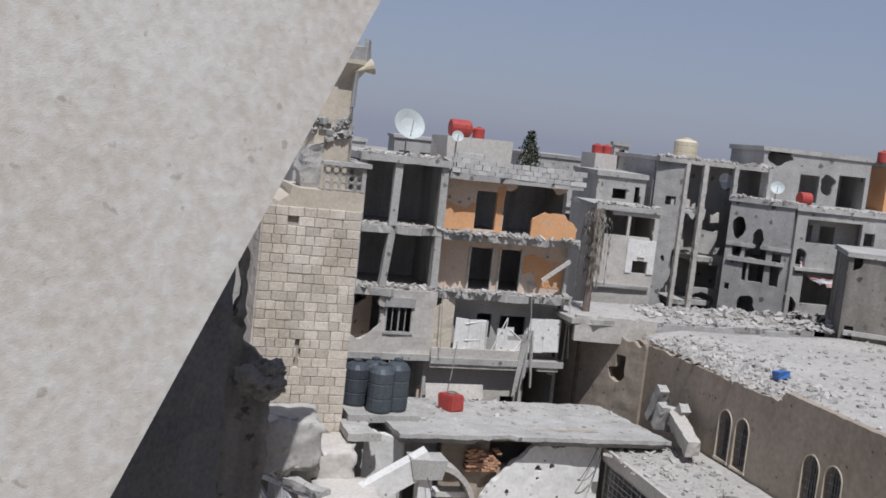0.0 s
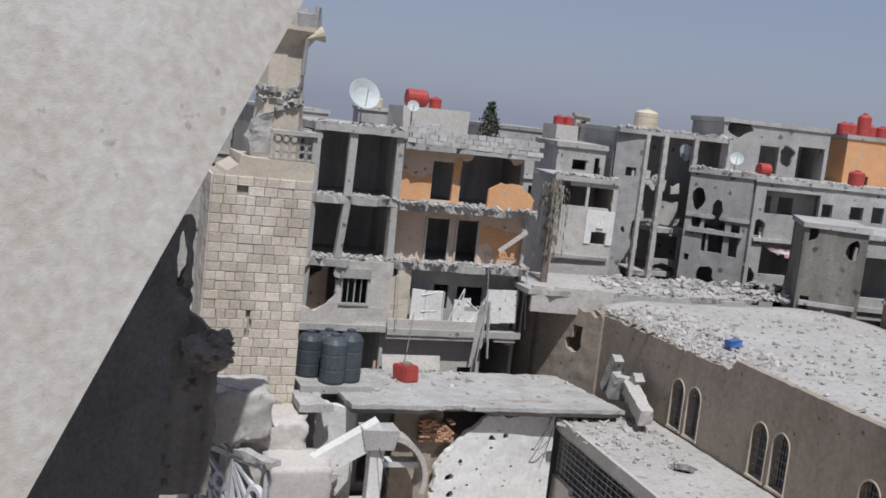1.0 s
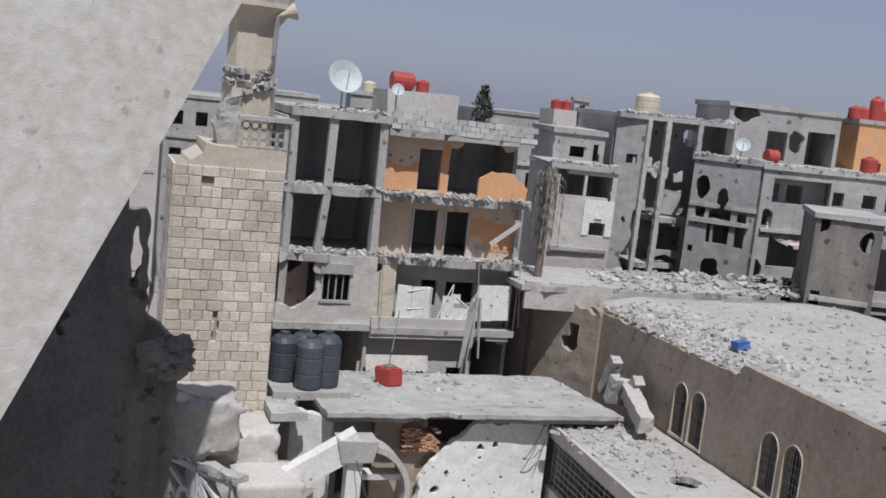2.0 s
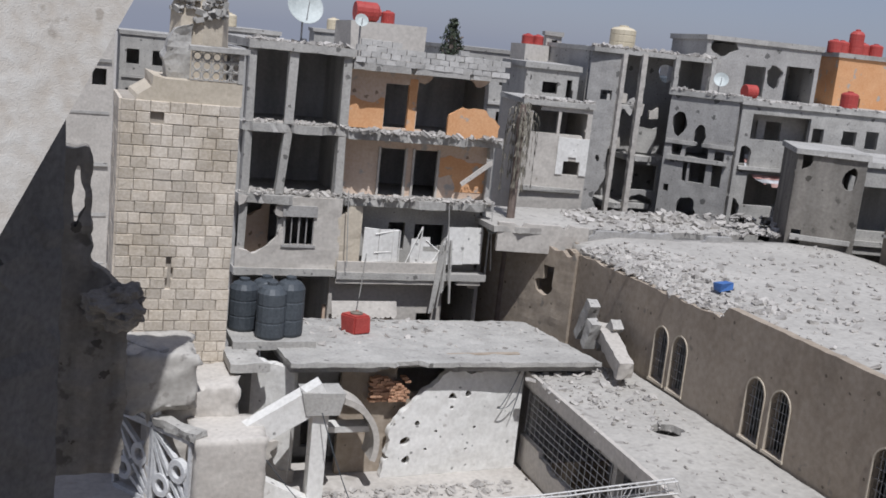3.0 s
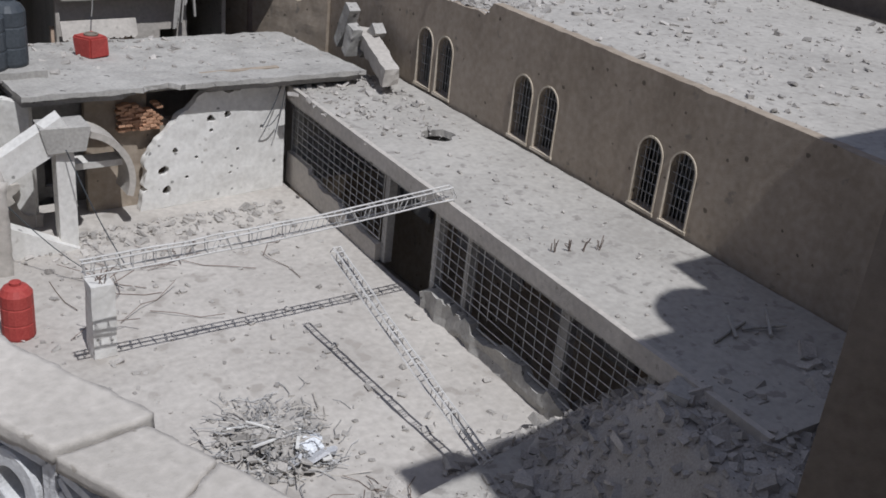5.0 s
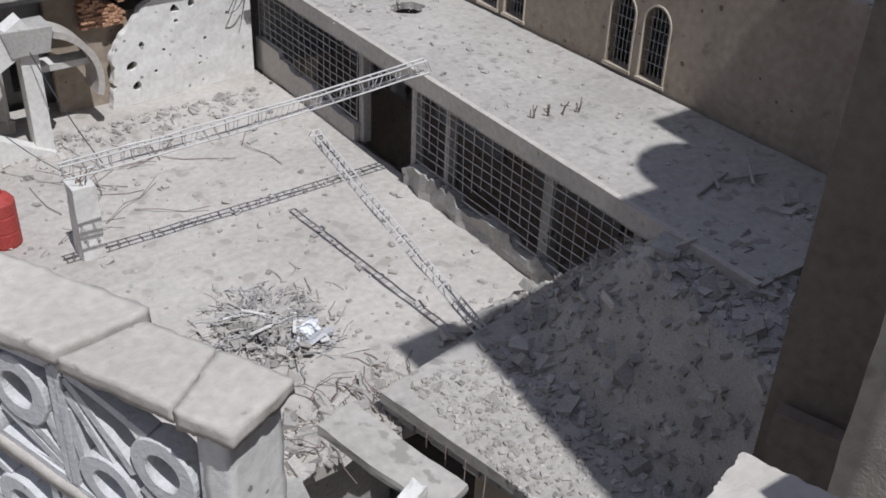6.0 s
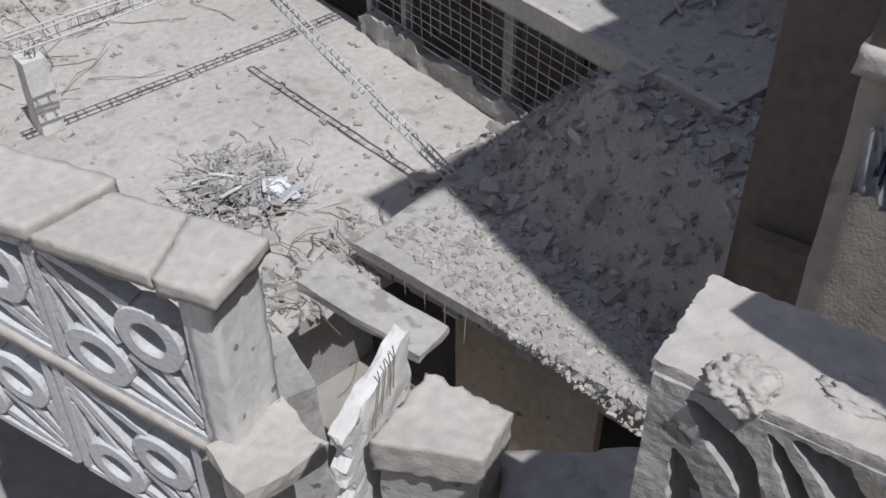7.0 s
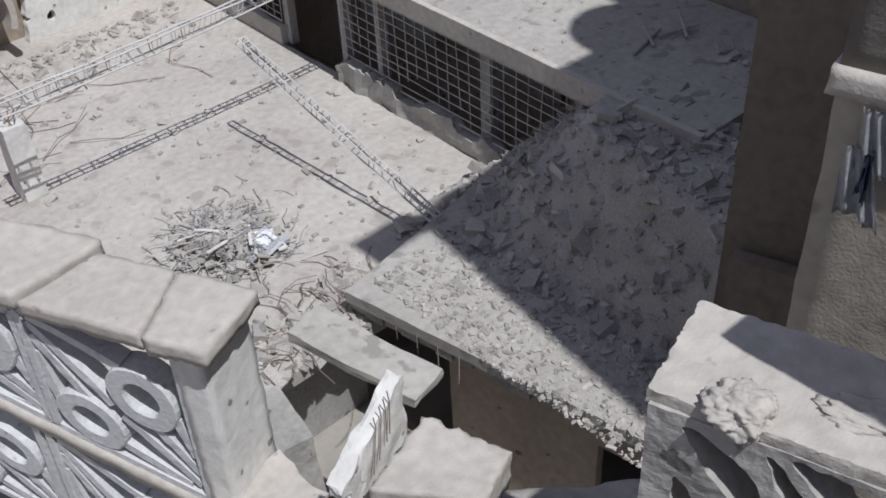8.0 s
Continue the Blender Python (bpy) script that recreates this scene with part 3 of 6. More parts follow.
plate(bm, upright(TX0 + 1.05, TY + 0.9, TX1 - 1.7, TY + 0.9, TZ + 0.68), 1.1, 2.2, 1.2, step=0.2, jit=0.15, broken=any_of(lambda u, v: u < 0.30 + 0.25 * noise.noise(Vector((v * 2.2, 0, 0))) + v * 0.12, lambda u, v: v > 1.7 + 0.3 * noise.noise(Vector((u * 4, 3, 0)))))
part("broken_corner", bm, CONCRETE, tower, "jagged broken masonry")
bm = bmesh.new()
lathe(bm, [(0.98, TZ + 0.7), (0.95, TZ + 3.0), (0.88, TZ + 3.15), (0.86, TZ + 4.9), (1.0, TZ + 5.1), (1.32, TZ + 5.5), (1.38, TZ + 5.56), (1.38, TZ + 5.74), (1.1, TZ + 5.75)], (3.75, TY + 1.9, 0), 8)
part("shaft", bm, STONE_PLAIN, tower, "tan octagonal shaft under a flared gallery")
bm = bmesh.new()
for k in range(9):
    a = math.pi * 2 * k / 9 + 0.3
    if k % 3:
        c = Vector((3.75 + 1.22 * math.cos(a), TY + 1.9 + 1.22 * math.sin(a), TZ + 5.7))
        box(bm, -0.4, -0.06, 0, 0.4, 0.06, random.uniform(0.5, 1.1), Matrix.Translation(c) @ Matrix.Rotation(a + math.pi / 2, 4, "Z"), 0.04)
tagged(part("gallery_parapet", bm, CONCRETE, tower, "broken gallery parapet"), kind="stuff")
bm = bmesh.new()
for _ in range(70):
    a = random.uniform(3.3, 5.6)
    c = Vector((3.75 + 0.95 * math.cos(a), TY + 1.9 + 0.95 * math.sin(a), TZ + random.uniform(2.6, 3.4)))
    chunk(bm, c, random.uniform(0.10, 0.28), 0.9)
tagged(part("gash", bm, CONCRETE, tower, "band of shattered grey masonry"), kind="stuff")
# lattice parapet at the tower's shoulder
for x0, y0, x1, y1 in ((3.35, TY - 0.02, TX1, TY - 0.02), (TX1, TY - 0.02, TX1, TY + 2.4)):
    L = math.hypot(x1 - x0, y1 - y0)
    m = upright(x0, y0, x1, y1, TZ + 0.72)
    bm = bmesh.new()
    for k in range(round(L / 0.31)):
        for j in range(3):
            c = Vector((0.16 + k * 0.31, 0.05, 0.18 + j * 0.30))
            for a in range(8):
                w0, w1 = math.pi * 2 * a / 8, math.pi * 2 * (a + 1) / 8
                bars(bm, m @ (c + Vector((math.cos(w0) * 0.13, 0, math.sin(w0) * 0.13))), m @ (c + Vector((math.cos(w1) * 0.13, 0, math.sin(w1) * 0.13))), 0.022, 4)
    for j in range(4):
        box(bm, 0, 0.02, 0.02 + j * 0.30, L, 0.09, 0.05 + j * 0.30, m)
    for k in range(round(L / 0.31) + 1):
        box(bm, k * 0.31 - 0.015, 0.025, 0.02, k * 0.31 + 0.015, 0.085, 0.93, m)
    box(bm, L - 0.13, -0.04, 0, L + 0.03, 0.16, 0.95, m)
    lat = part("lattice_parapet", bm, CONCRETE, tower, "pierced breeze-block parapet")
    bm = bmesh.new()
    box(bm, -0.1, -0.14, 0.95, L + 0.2, 0.26, 1.1, m, 0.02)
    part("coping", bm, CONCRETE, lat)
bm = bmesh.new()
lathe(bm, [(0.06, -0.5), (0.10, -0.2), (0.13, 0.0), (0.30, 0.32), (0.31, 0.36)], sides=14, m=Matrix.Translation((5.55, TY + 1.0, TZ + 4.7)) @ Matrix.Rotation(radians(70), 4, "Y"))
horn = part("loudspeaker", bm, CREAM, tower, "pale horn loudspeaker hanging from a torn bracket")
bm = bmesh.new()
bars(bm, (5.3, TY + 1.0, TZ + 4.8), (5.25, TY + 1.0, TZ + 3.2), 0.09, 6)
bars(bm, (5.25, TY + 1.0, TZ + 3.2), (5.1, TY + 1.0, TZ + 2.7), 0.03, 5)
bars(bm, (4.6, TY + 1.2, TZ + 5.3), (5.4, TY + 1.0, TZ + 4.75), 0.02, 5)
bracket = part("bracket", bm, STEEL, horn)
for ob in (horn, bracket):
    ob.data.transform(Matrix.Translation((-0.85, 0, 0.72)))

# ---------- apartment block: open frame and orange flats ----------
FY = 40.4
S0, S1, S2, S3, SR = 2.1, 5.3, 8.45, 11.35, 14.6
apt = thing("apartment_block", "bombed four-storey apartment block with open floors and orange walls", "building")


def torn_slab(name, x0, x1, y0, y1, z, t, material, parent, amp=0.3, seed=0.0, label=""):
    bm = bmesh.new()
    plate(bm, flat(x0, y0, z), x1 - x0, y1 - y0, t, step=0.3, jit=0.03, seed=seed,
          broken=lambda u, v: v < amp * (0.5 + noise.noise(Vector((u * 0.9 + seed, 0, 0))) + 0.4 * noise.noise(Vector((u * 3 + seed, 1, 0)))))
    return part(name, bm, material, parent, label)


torn_slab("floor_slab", 6.4, 10.75, FY - 0.1, FY + 8, SR, 0.32, CONCRETE, apt, 0.15, 1)
torn_slab("floor_slab", 6.3, 10.7, FY - 0.2, FY + 8, S3, 0.34, CONCRETE, apt, 0.35, 2, "broken concrete floor slab")
torn_slab("floor_slab", 6.3, 10.7, FY - 0.3, FY + 8, S2, 0.36, CONCRETE, apt, 0.5, 3)
torn_slab("floor_slab", 6.3, 10.7, FY - 0.25, FY + 8, S1 + 0.1, 0.30, CONCRETE, apt, 0.1, 4)
torn_slab("floor_slab", 10.7, 17.5, FY - 0.1, FY + 8, SR - 0.5, 0.3, CONCRETE, apt, 0.2, 5)
torn_slab("balcony_slab", 10.65, 17.6, FY - 0.55, FY + 8, S3 - 0.05, 0.34, CONCRETE, apt, 0.55, 6, "crumbling balcony slab")
torn_slab("balcony_slab", 10.7, 17.5, FY - 0.45, FY + 8, S2 + 0.05, 0.34, CONCRETE, apt, 0.35, 7, "crumbling balcony slab")
torn_slab("balcony_slab", 10.6, 17.4, FY - 0.5, FY + 8, S1 + 0.05, 0.3, CONCRETE, apt, 0.12, 8, "concrete balcony slab")
for z0, z1 in ((S3, SR - 0.33), (S2, S3 - 0.35), (S1 + 0.1, S2 - 0.37)):
    for x, s, lean in ((6.6, 0.3, 0.0), (8.25, 0.34, 0.25 if z0 == S2 else 0.05), (10.5, 0.34, 0.0)):
        bm = bmesh.new()
        vs = box(bm, x - s / 2, FY + 0.05, z0, x + s / 2, FY + 0.4, z1, None, 0.03)
        for v in vs:
            if v.co.z < (z0 + z1) / 2:
                v.co.x -= lean
        part("column", bm, CONCRETE, apt)
for y, w0, w1, z0, z1 in ((FY + 4.4, 6.4, 17.4, S1, SR - 0.4), (FY + 7.8, 6.3, 17.5, -4, S1)):
    bm = bmesh.new()
    box(bm, w0, y, z0, w1, y + 0.2, z1)
    part("rear_wall", bm, INNER, apt)
for x in (6.25, 10.62, 17.35):
    bm = bmesh.new()
    plate(bm, upright(x + 0.2, FY + 0.6, x + 0.2, FY + 8, -4), 7.4, SR + 3.6, 0.18, step=0.6, jit=0.02, broken=lambda u, v: x > 17 and v > 14 and u < 1.5 and noise.noise(Vector((u, v, 3))) > -0.1)
    part("side_wall", bm, INNER if x < 17 else CONCRETE, apt)
# third-level wall of the frame, with a barred window and a blown-out corner
bm = bmesh.new()
plate(bm, upright(6.35, FY - 0.15, 10.7, FY - 0.15, S1 + 0.05), 4.35, S2 - S1 - 0.1, 0.2, holes=[(1.95, 1.05, 3.2, 2.25)], step=0.22, jit=0.04,
      broken=any_of(blob(0.75, 1.9, 0.95, 1.15, 2.0, 0.5), lambda u, v: v > 2.75 and 1.4 < u < 2.2))
part("wall", bm, PALE, apt, "scarred pale concrete wall with a blown-out corner")
bm = bmesh.new()
for k in range(5):
    bars(bm, (8.3 + 1.25 * k / 4, FY - 0.1, S1 + 1.1), (8.3 + 1.25 * k / 4, FY - 0.1, S1 + 2.3), 0.025 if k % 2 else 0.04, 5)
box(bm, 8.2, FY - 0.22, S1 + 1.0, 9.65, FY - 0.05, S1 + 1.1)
box(bm, 8.2, FY - 0.24, S1 + 2.3, 9.65, FY - 0.05, S1 + 2.75)
part("window", bm, DARK_CONCRETE, apt, "barred window")
bm = bmesh.new()
plate(bm, upright(6.9, FY + 1.2, 8.0, FY + 1.5, S1 + 0.1), 1.1, 2.6, 0.15, step=0.3, broken=blob(0.2, 2.6, 0.7, 0.6, 1.0))
part("inner_wall", bm, PEACH, apt, "striped peach inner wall")
# orange flats
bm = bmesh.new()
plate(bm, upright(10.65, FY + 0.75, 17.4, FY + 0.75, S3), 6.75, SR - 0.8 - S3, 0.2, holes=[(1.75, 0.1, 2.85, 1.95), (3.2, 0.1, 6.1, 2.1)], step=0.25, jit=0.02, broken=any_of(blob(4.6, 1.0, 1.5, 1.6, 4.0), blob(6.6, 1.6, 0.5, 0.9, 7.0)))
w3 = part("wall", bm, PEACH, apt, "peeling peach and orange wall")
bm = bmesh.new()
plate(bm, upright(10.66, FY + 0.73, 12.4, FY + 0.73, S3 + 0.02), 1.72, 1.3, 0.03, step=0.2, broken=lambda u, v: v > 1.15 + 0.3 * noise.noise(Vector((u * 2, 0, 0))))
part("paint", bm, ORANGE, w3, "bright orange painted dado")
bm = bmesh.new()
plate(bm, upright(13.45, FY + 0.74, 13.85, FY + 0.74, S3 + 0.02), 0.36, 2.2, 0.22, step=0.2)
part("paint", bm, ORANGE, w3, "orange painted pier")
bm = bmesh.new()
plate(bm, upright(14.95, FY - 0.28, 17.3, FY - 0.28, S3 - 0.06), 2.35, 1.45, 0.16, step=0.16, broken=lambda u, v: v > 1.35 - 0.42 * (u - 1.05) ** 2 + 0.18 * noise.noise(Vector((u * 3, 2, 0))))
part("parapet", bm, ORANGE, apt, "broken orange balcony parapet")
bm = bmesh.new()
plate(bm, upright(10.65, FY + 0.85, 17.4, FY + 0.85, S2), 6.75, S3 - S2 - 0.36, 0.2, holes=[(1.75, 0.05, 2.95, 2.1), (3.25, 0.05, 4.45, 2.1)], step=0.3, jit=0.02)
w2 = part("wall", bm, PEACH, apt, "peeling beige and orange wall")
bm = bmesh.new()
plate(bm, upright(15.15, FY + 0.83, 17.35, FY + 0.83, S2 + 0.35), 2.2, 1.9, 0.03, step=0.2, broken=any_of(ragged_top(1.8, 0.7, 0.9, 1.0), blob(0.4, 0.3, 0.5, 0.4, 1.0)))
part("paint", bm, ORANGE, w2, "bright orange paint")
for x in (12.35, 13.55, 13.9, 15.05):
    bm = bmesh.new()
    box(bm, x, FY + 0.78, S2 + 0.05, x + 0.1, FY + 0.92, S2 + 2.15)
    part("door_frame", bm, PALE, w2)
bm = bmesh.new()
box(bm, -0.85, 0, -0.1, 0.85, 0.08, 0.1, Matrix.Translation((16.6, FY - 0.1, S2 + 1.35)) @ Matrix.Rotation(radians(-38), 4, "Y"), 0.02)
part("dangling_board", bm, PALE, apt, "dangling pale board")
# roof parapet of hollow blocks
rp = thing("roof_parapet", "broken hollow-block roof parapet on the apartment block", "parapet")
for r in range(4):
    for k in range(16):
        x = 10.75 + k * 0.43 + (0.2 if r % 2 else 0)
        if (r == 3 and noise.noise(Vector((k * 0.35, 7, 0))) > 0.05 + (0.2 if k < 4 else -0.15)) or x > 17.2:
            continue
        bm = bmesh.new()
        box(bm, x, FY - 0.12, SR - 0.5 + r * 0.24 - k * 0.008, x + 0.41, FY + 0.1, SR - 0.5 + r * 0.24 + 0.225 - k * 0.008, None, 0.018)
        part("block", bm, PALE_BLOCK, rp)
# white shuttered flat
bm = bmesh.new()
plate(bm, upright(10.65, FY + 0.5, 17.2, FY + 0.5, S1), 6.55, S2 - S1 - 0.3, 0.2, holes=[(2.35, 0.9, 3.1, 2.1), (3.55, 1.1, 4.9, 2.05)], step=0.3, jit=0.02)
w1 = part("wall", bm, CONCRETE, apt, "grey wall behind white panels")
for x0, x1, z0, z1, t in ((11.7, 12.35, 0.45, 1.95, 0), (12.38, 13.25, 0.5, 1.9, 0), (13.75, 14.3, 0.5, 1.75, 4), (14.1, 15.25, 0.45, 1.15, 3), (14.3, 14.75, 1.1, 1.5, -3), (15.5, 16.3, 0.4, 2.05, -1), (16.32, 17.15, 0.4, 2.0, -2)):
    bm = bmesh.new()
    box(bm, x0, FY - 0.3, S1 + z0, x1, FY - 0.25, S1 + z1, Matrix.Rotation(radians(t) * 0.2, 4, "Y"), 0.03)
    part("panel", bm, WHITE, w1, "white sheet-metal balcony panel")
bm = bmesh.new()
for a, b in (((12.2, 1.7), (13.0, 1.85)), ((13.0, .5), (13.0, 1.95)), ((13.3, .5), (13.3, 1.9)), ((13.6, .4), (14.3, 2.1)), ((14.3, 2.1), (14.2, .4)), ((14.9, .6), (15.5, 1.7)), ((12.2, .9), (13, .95)), ((14.5, 1.5), (15.3, .9)), ((15.5, 1.9), (15.2, .2))):
    bars(bm, (a[0], FY - 0.32, S1 + a[1]), (b[0], FY - 0.3, S1 + b[1]), 0.03, 4)
tagged(part("bent_frame", bm, WHITE, w1, "bent white window frames"), kind="stuff")
bm = bmesh.new()
plate(bm, upright(10.6, FY - 0.42, 17.2, FY - 0.42, S1 - 0.45), 6.6, 0.95, 0.12, step=0.3, jit=0.02, broken=any_of(lambda u, v: 4.55 < u < 5.3 and v < 0.8, lambda u, v: u > 5.2 and v > 0.45))
part("parapet", bm, PALE, apt, "scarred pale concrete balcony front")
bm = bmesh.new()
plate(bm, upright(10.6, FY - 0.15, 11.65, FY - 0.15, S1), 1.0, S2 - S1 - 0.3, 0.3, step=0.3, jit=0.05, broken=blob(0.0, 2.7, 0.3, 0.3))
part("pier", bm, STONE_PLAIN, apt)
bm = bmesh.new()
for k in range(9):
    x = 15.3 + random.uniform(-0.3, 0.3)
    bars(bm, (x, FY - 0.5, S1 + random.uniform(0.6, 1.6)), (x + random.uniform(-0.4, 0.2), FY - 0.6, S1 - random.uniform(0.6, 1.7)), random.uniform(0.03, 0.1), 4)
tagged(part("hanging_debris", bm, CONCRETE, apt, "hanging shreds of concrete and wire"), kind="stuff")
# ground floor with an awning
bm = bmesh.new()
plate(bm, upright(10.5, FY + 0.2, 17.3, FY + 0.2, -1), 6.8, S1 + 0.7, 0.25, holes=[(0.3, 1, 3.0, 4.7), (4.05, 3.3, 4.75, 4.4), (5.2, 1, 6.5, 5.5)], step=0.3, jit=0.02, broken=blob(6.0, 4.5, 0.9, 1.6, 3.0))
part("wall", bm, PALE, apt)
bm = bmesh.new()
box(bm, 10.4, FY + 0.6, -1, 13.6, FY + 0.8, 3.6)
part("shop_front", bm, PEACH, apt, "faded orange shop front")
bm = bmesh.new()
plate(bm, Matrix.Translation((10.55, FY - 0.5, 3.35)) @ Matrix.Rotation(radians(-24), 4, "X"), 2.9, 0.75, 0.04, step=0.11, jit=0.03, broken=lambda u, v: v < 0.12 and int(u / 0.11) % 2)
part("awning", bm, PALE, apt, "faded scalloped awning")

# ---------- roof clutter of the apartment block ----------
def dish(x, y, z, r, face, foot, tilt=25):
    th = thing("satellite_dish", "pale grey satellite dish on a rooftop pole", "satellite dish", group="rooftop dishes")
    bm = bmesh.new()
    m = Matrix.Translation((x, y, z)) @ Matrix.Rotation(radians(face), 4, "Z") @ Matrix.Rotation(radians(90 - tilt), 4, "X")
    lathe(bm, [(0.05, 0.0), (r * 0.5, r * 0.07), (r * 0.85, r * 0.2), (r, r * 0.29), (r * 0.98, r * 0.31), (r * 0.5, r * 0.10), (0.05, 0.03)], sides=22, m=m)
    part("reflector", bm, surface_white(), th)
    bm = bmesh.new()
    bars(bm, (x, y + 0.1, foot), (x, y + 0.1, z), 0.04)
    bars(bm, m @ Vector((0, -r * 0.8, r * 0.2)), m @ Vector((0, 0, r * 0.9)), 0.02)
    part("pole", bm, STEEL, th)
    return th


def surface_white(cache={}):
    if not cache:
        cache["m"] = surface("dish_white", (0.42, 0.45, 0.43), (0.52, 0.55, 0.53), 3.0, rough=0.5, bump=0.05)
    return cache["m"]


def drum(x, y, z, r, h, material, name="water_tank", label="red plastic rooftop water tank", lie=False, sides=16):
    th = thing(name, label, "water tank", group="rooftop tanks")
    m = Matrix.Translation((x, y, z)) @ (Matrix.Translation((0, 0, r)) @ Matrix.Rotation(radians(90), 4, "Y") if lie else Matrix.Identity(4))
    bm = bmesh.new()
    lathe(bm, [(r * 0.94, 0), (r, h * 0.05), (r, h * 0.28), (r * 0.97, h * 0.30), (r, h * 0.33), (r, h * 0.6), (r * 0.97, h * 0.62), (r, h * 0.65), (r, h * 0.85), (r * 0.75, h * 0.95), (r * 0.35, h)], sides=sides, m=m)
    part("body", bm, material, th, smooth=False)
    bm = bmesh.new()
    lathe(bm, [(r * 0.36, h * 0.99), (r * 0.36, h * 1.05), (r * 0.1, h * 1.07)], sides=10, m=m)
    part("lid", bm, material, th)
    return th


dish(8.6, FY + 0.6, 16.0, 0.76, 8, SR)
dish(10.95, FY + 0.3, 15.75, 0.28, -5, SR - 0.5)
dish(17.45, FY - 0.3, 7.45, 0.28, 10, S1 + 0.04)
bm = bmesh.new()
box(bm, 10.9, FY + 1.6, SR - 0.45, 14.2, FY + 4.5, SR + 1.15, None, 0.05)
tagged(obj("stair_housing", bm, PALE), "low pale concrete housing on the apartment roof", "roof housing")
drum(11.2, FY + 2.4, SR + 1.15, 0.42, 1.1, RED, lie=True)
drum(12.75, FY + 2.6, SR + 1.15, 0.30, 0.55, RED)

# ---------- cracked slab roof with white walls under it ----------
lowhouse = thing("courtyard_house", "wrecked white-plastered house under a cracked concrete slab", "house")
bm = bmesh.new()
m = Matrix.Translation((6.8, 30.6, 4.50)) @ Matrix.Rotation(radians(2.0), 4, "Z") @ Matrix.Rotation(radians(-3.0), 4, "X") @ Matrix.Rotation(radians(1.2), 4, "Y") @ flat(0, 0, 0)
plate(bm, m, 11.8, 6.6, 0.16, step=0.3, jit=0.06, broken=any_of(lambda u, v: v < 0.18 * noise.noise(Vector((u * 1.1, 3, 0))) + 0.06, blob(4.4, -0.1, 1.2, 0.3, 4.0)))
part("roof_slab", bm, CONCRETE, lowhouse, "long cracked concrete roof slab")
bm = bmesh.new()
m2 = Matrix.Translation((6.85, 30.85, 4.30)) @ Matrix.Rotation(radians(2.0), 4, "Z") @ Matrix.Rotation(radians(-3.0), 4, "X") @ Matrix.Rotation(radians(1.2), 4, "Y") @ flat(0, 0, 0)
plate(bm, m2, 11.7, 6.3, 0.2, step=0.3, jit=0.05, broken=blob(4.6, 0.0, 1.5, 0.5, 6.0))
part("roof_slab", bm, DARK_CONCRETE, lowhouse)
bm = bmesh.new()


def torn_left(u, v):
    """Gone above the torn left-hand edge and the uneven top."""
    n = 0.16 * noise.noise(Vector((u * 2.3, v * 2.3, 1))) + 0.08 * noise.noise(Vector((u * 7, v * 7, 5)))
    top = 1.9 + (u - 0.3) * 1.05 if u < 2.1 else 3.85
    return v > top + n or u < 0.16 + 0.1 * v + n


plate(bm, upright(10.35, 31.2, 15.8, 31.55, 0), 5.4, 4.2, 0.3, step=0.09, jit=0.03,
      broken=any_of(torn_left, *[blob(a, b, r, r * 0.8, a) for a, b, r in ((2.6, 2.5, 0.13), (0.9, 1.3, 0.2), (1.3, 2.0, 0.15), (1.7, 1.0, 0.13), (3.6, 1.7, 0.14), (3.2, 3.0, 0.17), (1.0, 0.6, 0.2), (4.5, 2.4, 0.11), (2.1, 1.6, 0.1), (3.3, 0.9, 0.1), (2.6, 2.9, 0.2))]))
part("white_wall", bm, WHITE, lowhouse, "pock-marked white plaster wall with a torn top")
bm = bmesh.new()
plate(bm, upright(8.9, 31.75, 15.7, 32.0, 0), 6.8, 4.3, 0.25, step=0.2, jit=0.04, broken=blob(3.05, 3.6, 1.05, 0.75, 3.0))
part("rear_wall", bm, RENDER_BROWN, lowhouse)
bm = bmesh.new()
box(bm, 6.9, 36.3, -4, 18.5, 36.6, 3.6)
part("end_wall", bm, INNER, lowhouse)
# exposed bricks by the arch
brk = part("brick_patch", bmesh.new(), BRICK, lowhouse, "patch of exposed orange brick")
for r in range(9):
    for k in range(6):
        if random.random() < 0.15:
            continue
        bm = bmesh.new()
        x = 9.85 + k * 0.23 + (0.11 if r % 2 else 0)
        y = 31.5 - random.uniform(0, 0.14)
        box(bm, x, y, 2.75 + r * 0.1, x + 0.21, y + 0.3, 2.75 + r * 0.1 + 0.085, None, 0.012)
        part("brick", bm, BRICK, brk)
# arch, capital and column, gable beams
def arch_band(cx, y, zc, r0, r1, a0, a1, depth, material, label):
    bm = bmesh.new()
    n = 14
    ring = []
    for k in range(n + 1):
        a = radians(a0 + (a1 - a0) * k / n)
        ring.append([bm.verts.new((cx + math.cos(a) * r, yy, zc + math.sin(a) * r)) for r in (r0, r1) for yy in (y, y + depth)])
    for p, q in zip(ring[:-1], ring[1:]):
        for i, j in ((0, 2), (2, 3), (3, 1), (1, 0)):
            bm.faces.new((p[i], p[j], q[j], q[i]))
    for e in (ring[0], ring[-1]):
        bm.faces.new((e[0], e[1], e[3], e[2]))
    return part("arch", bm, material, lowhouse, label)


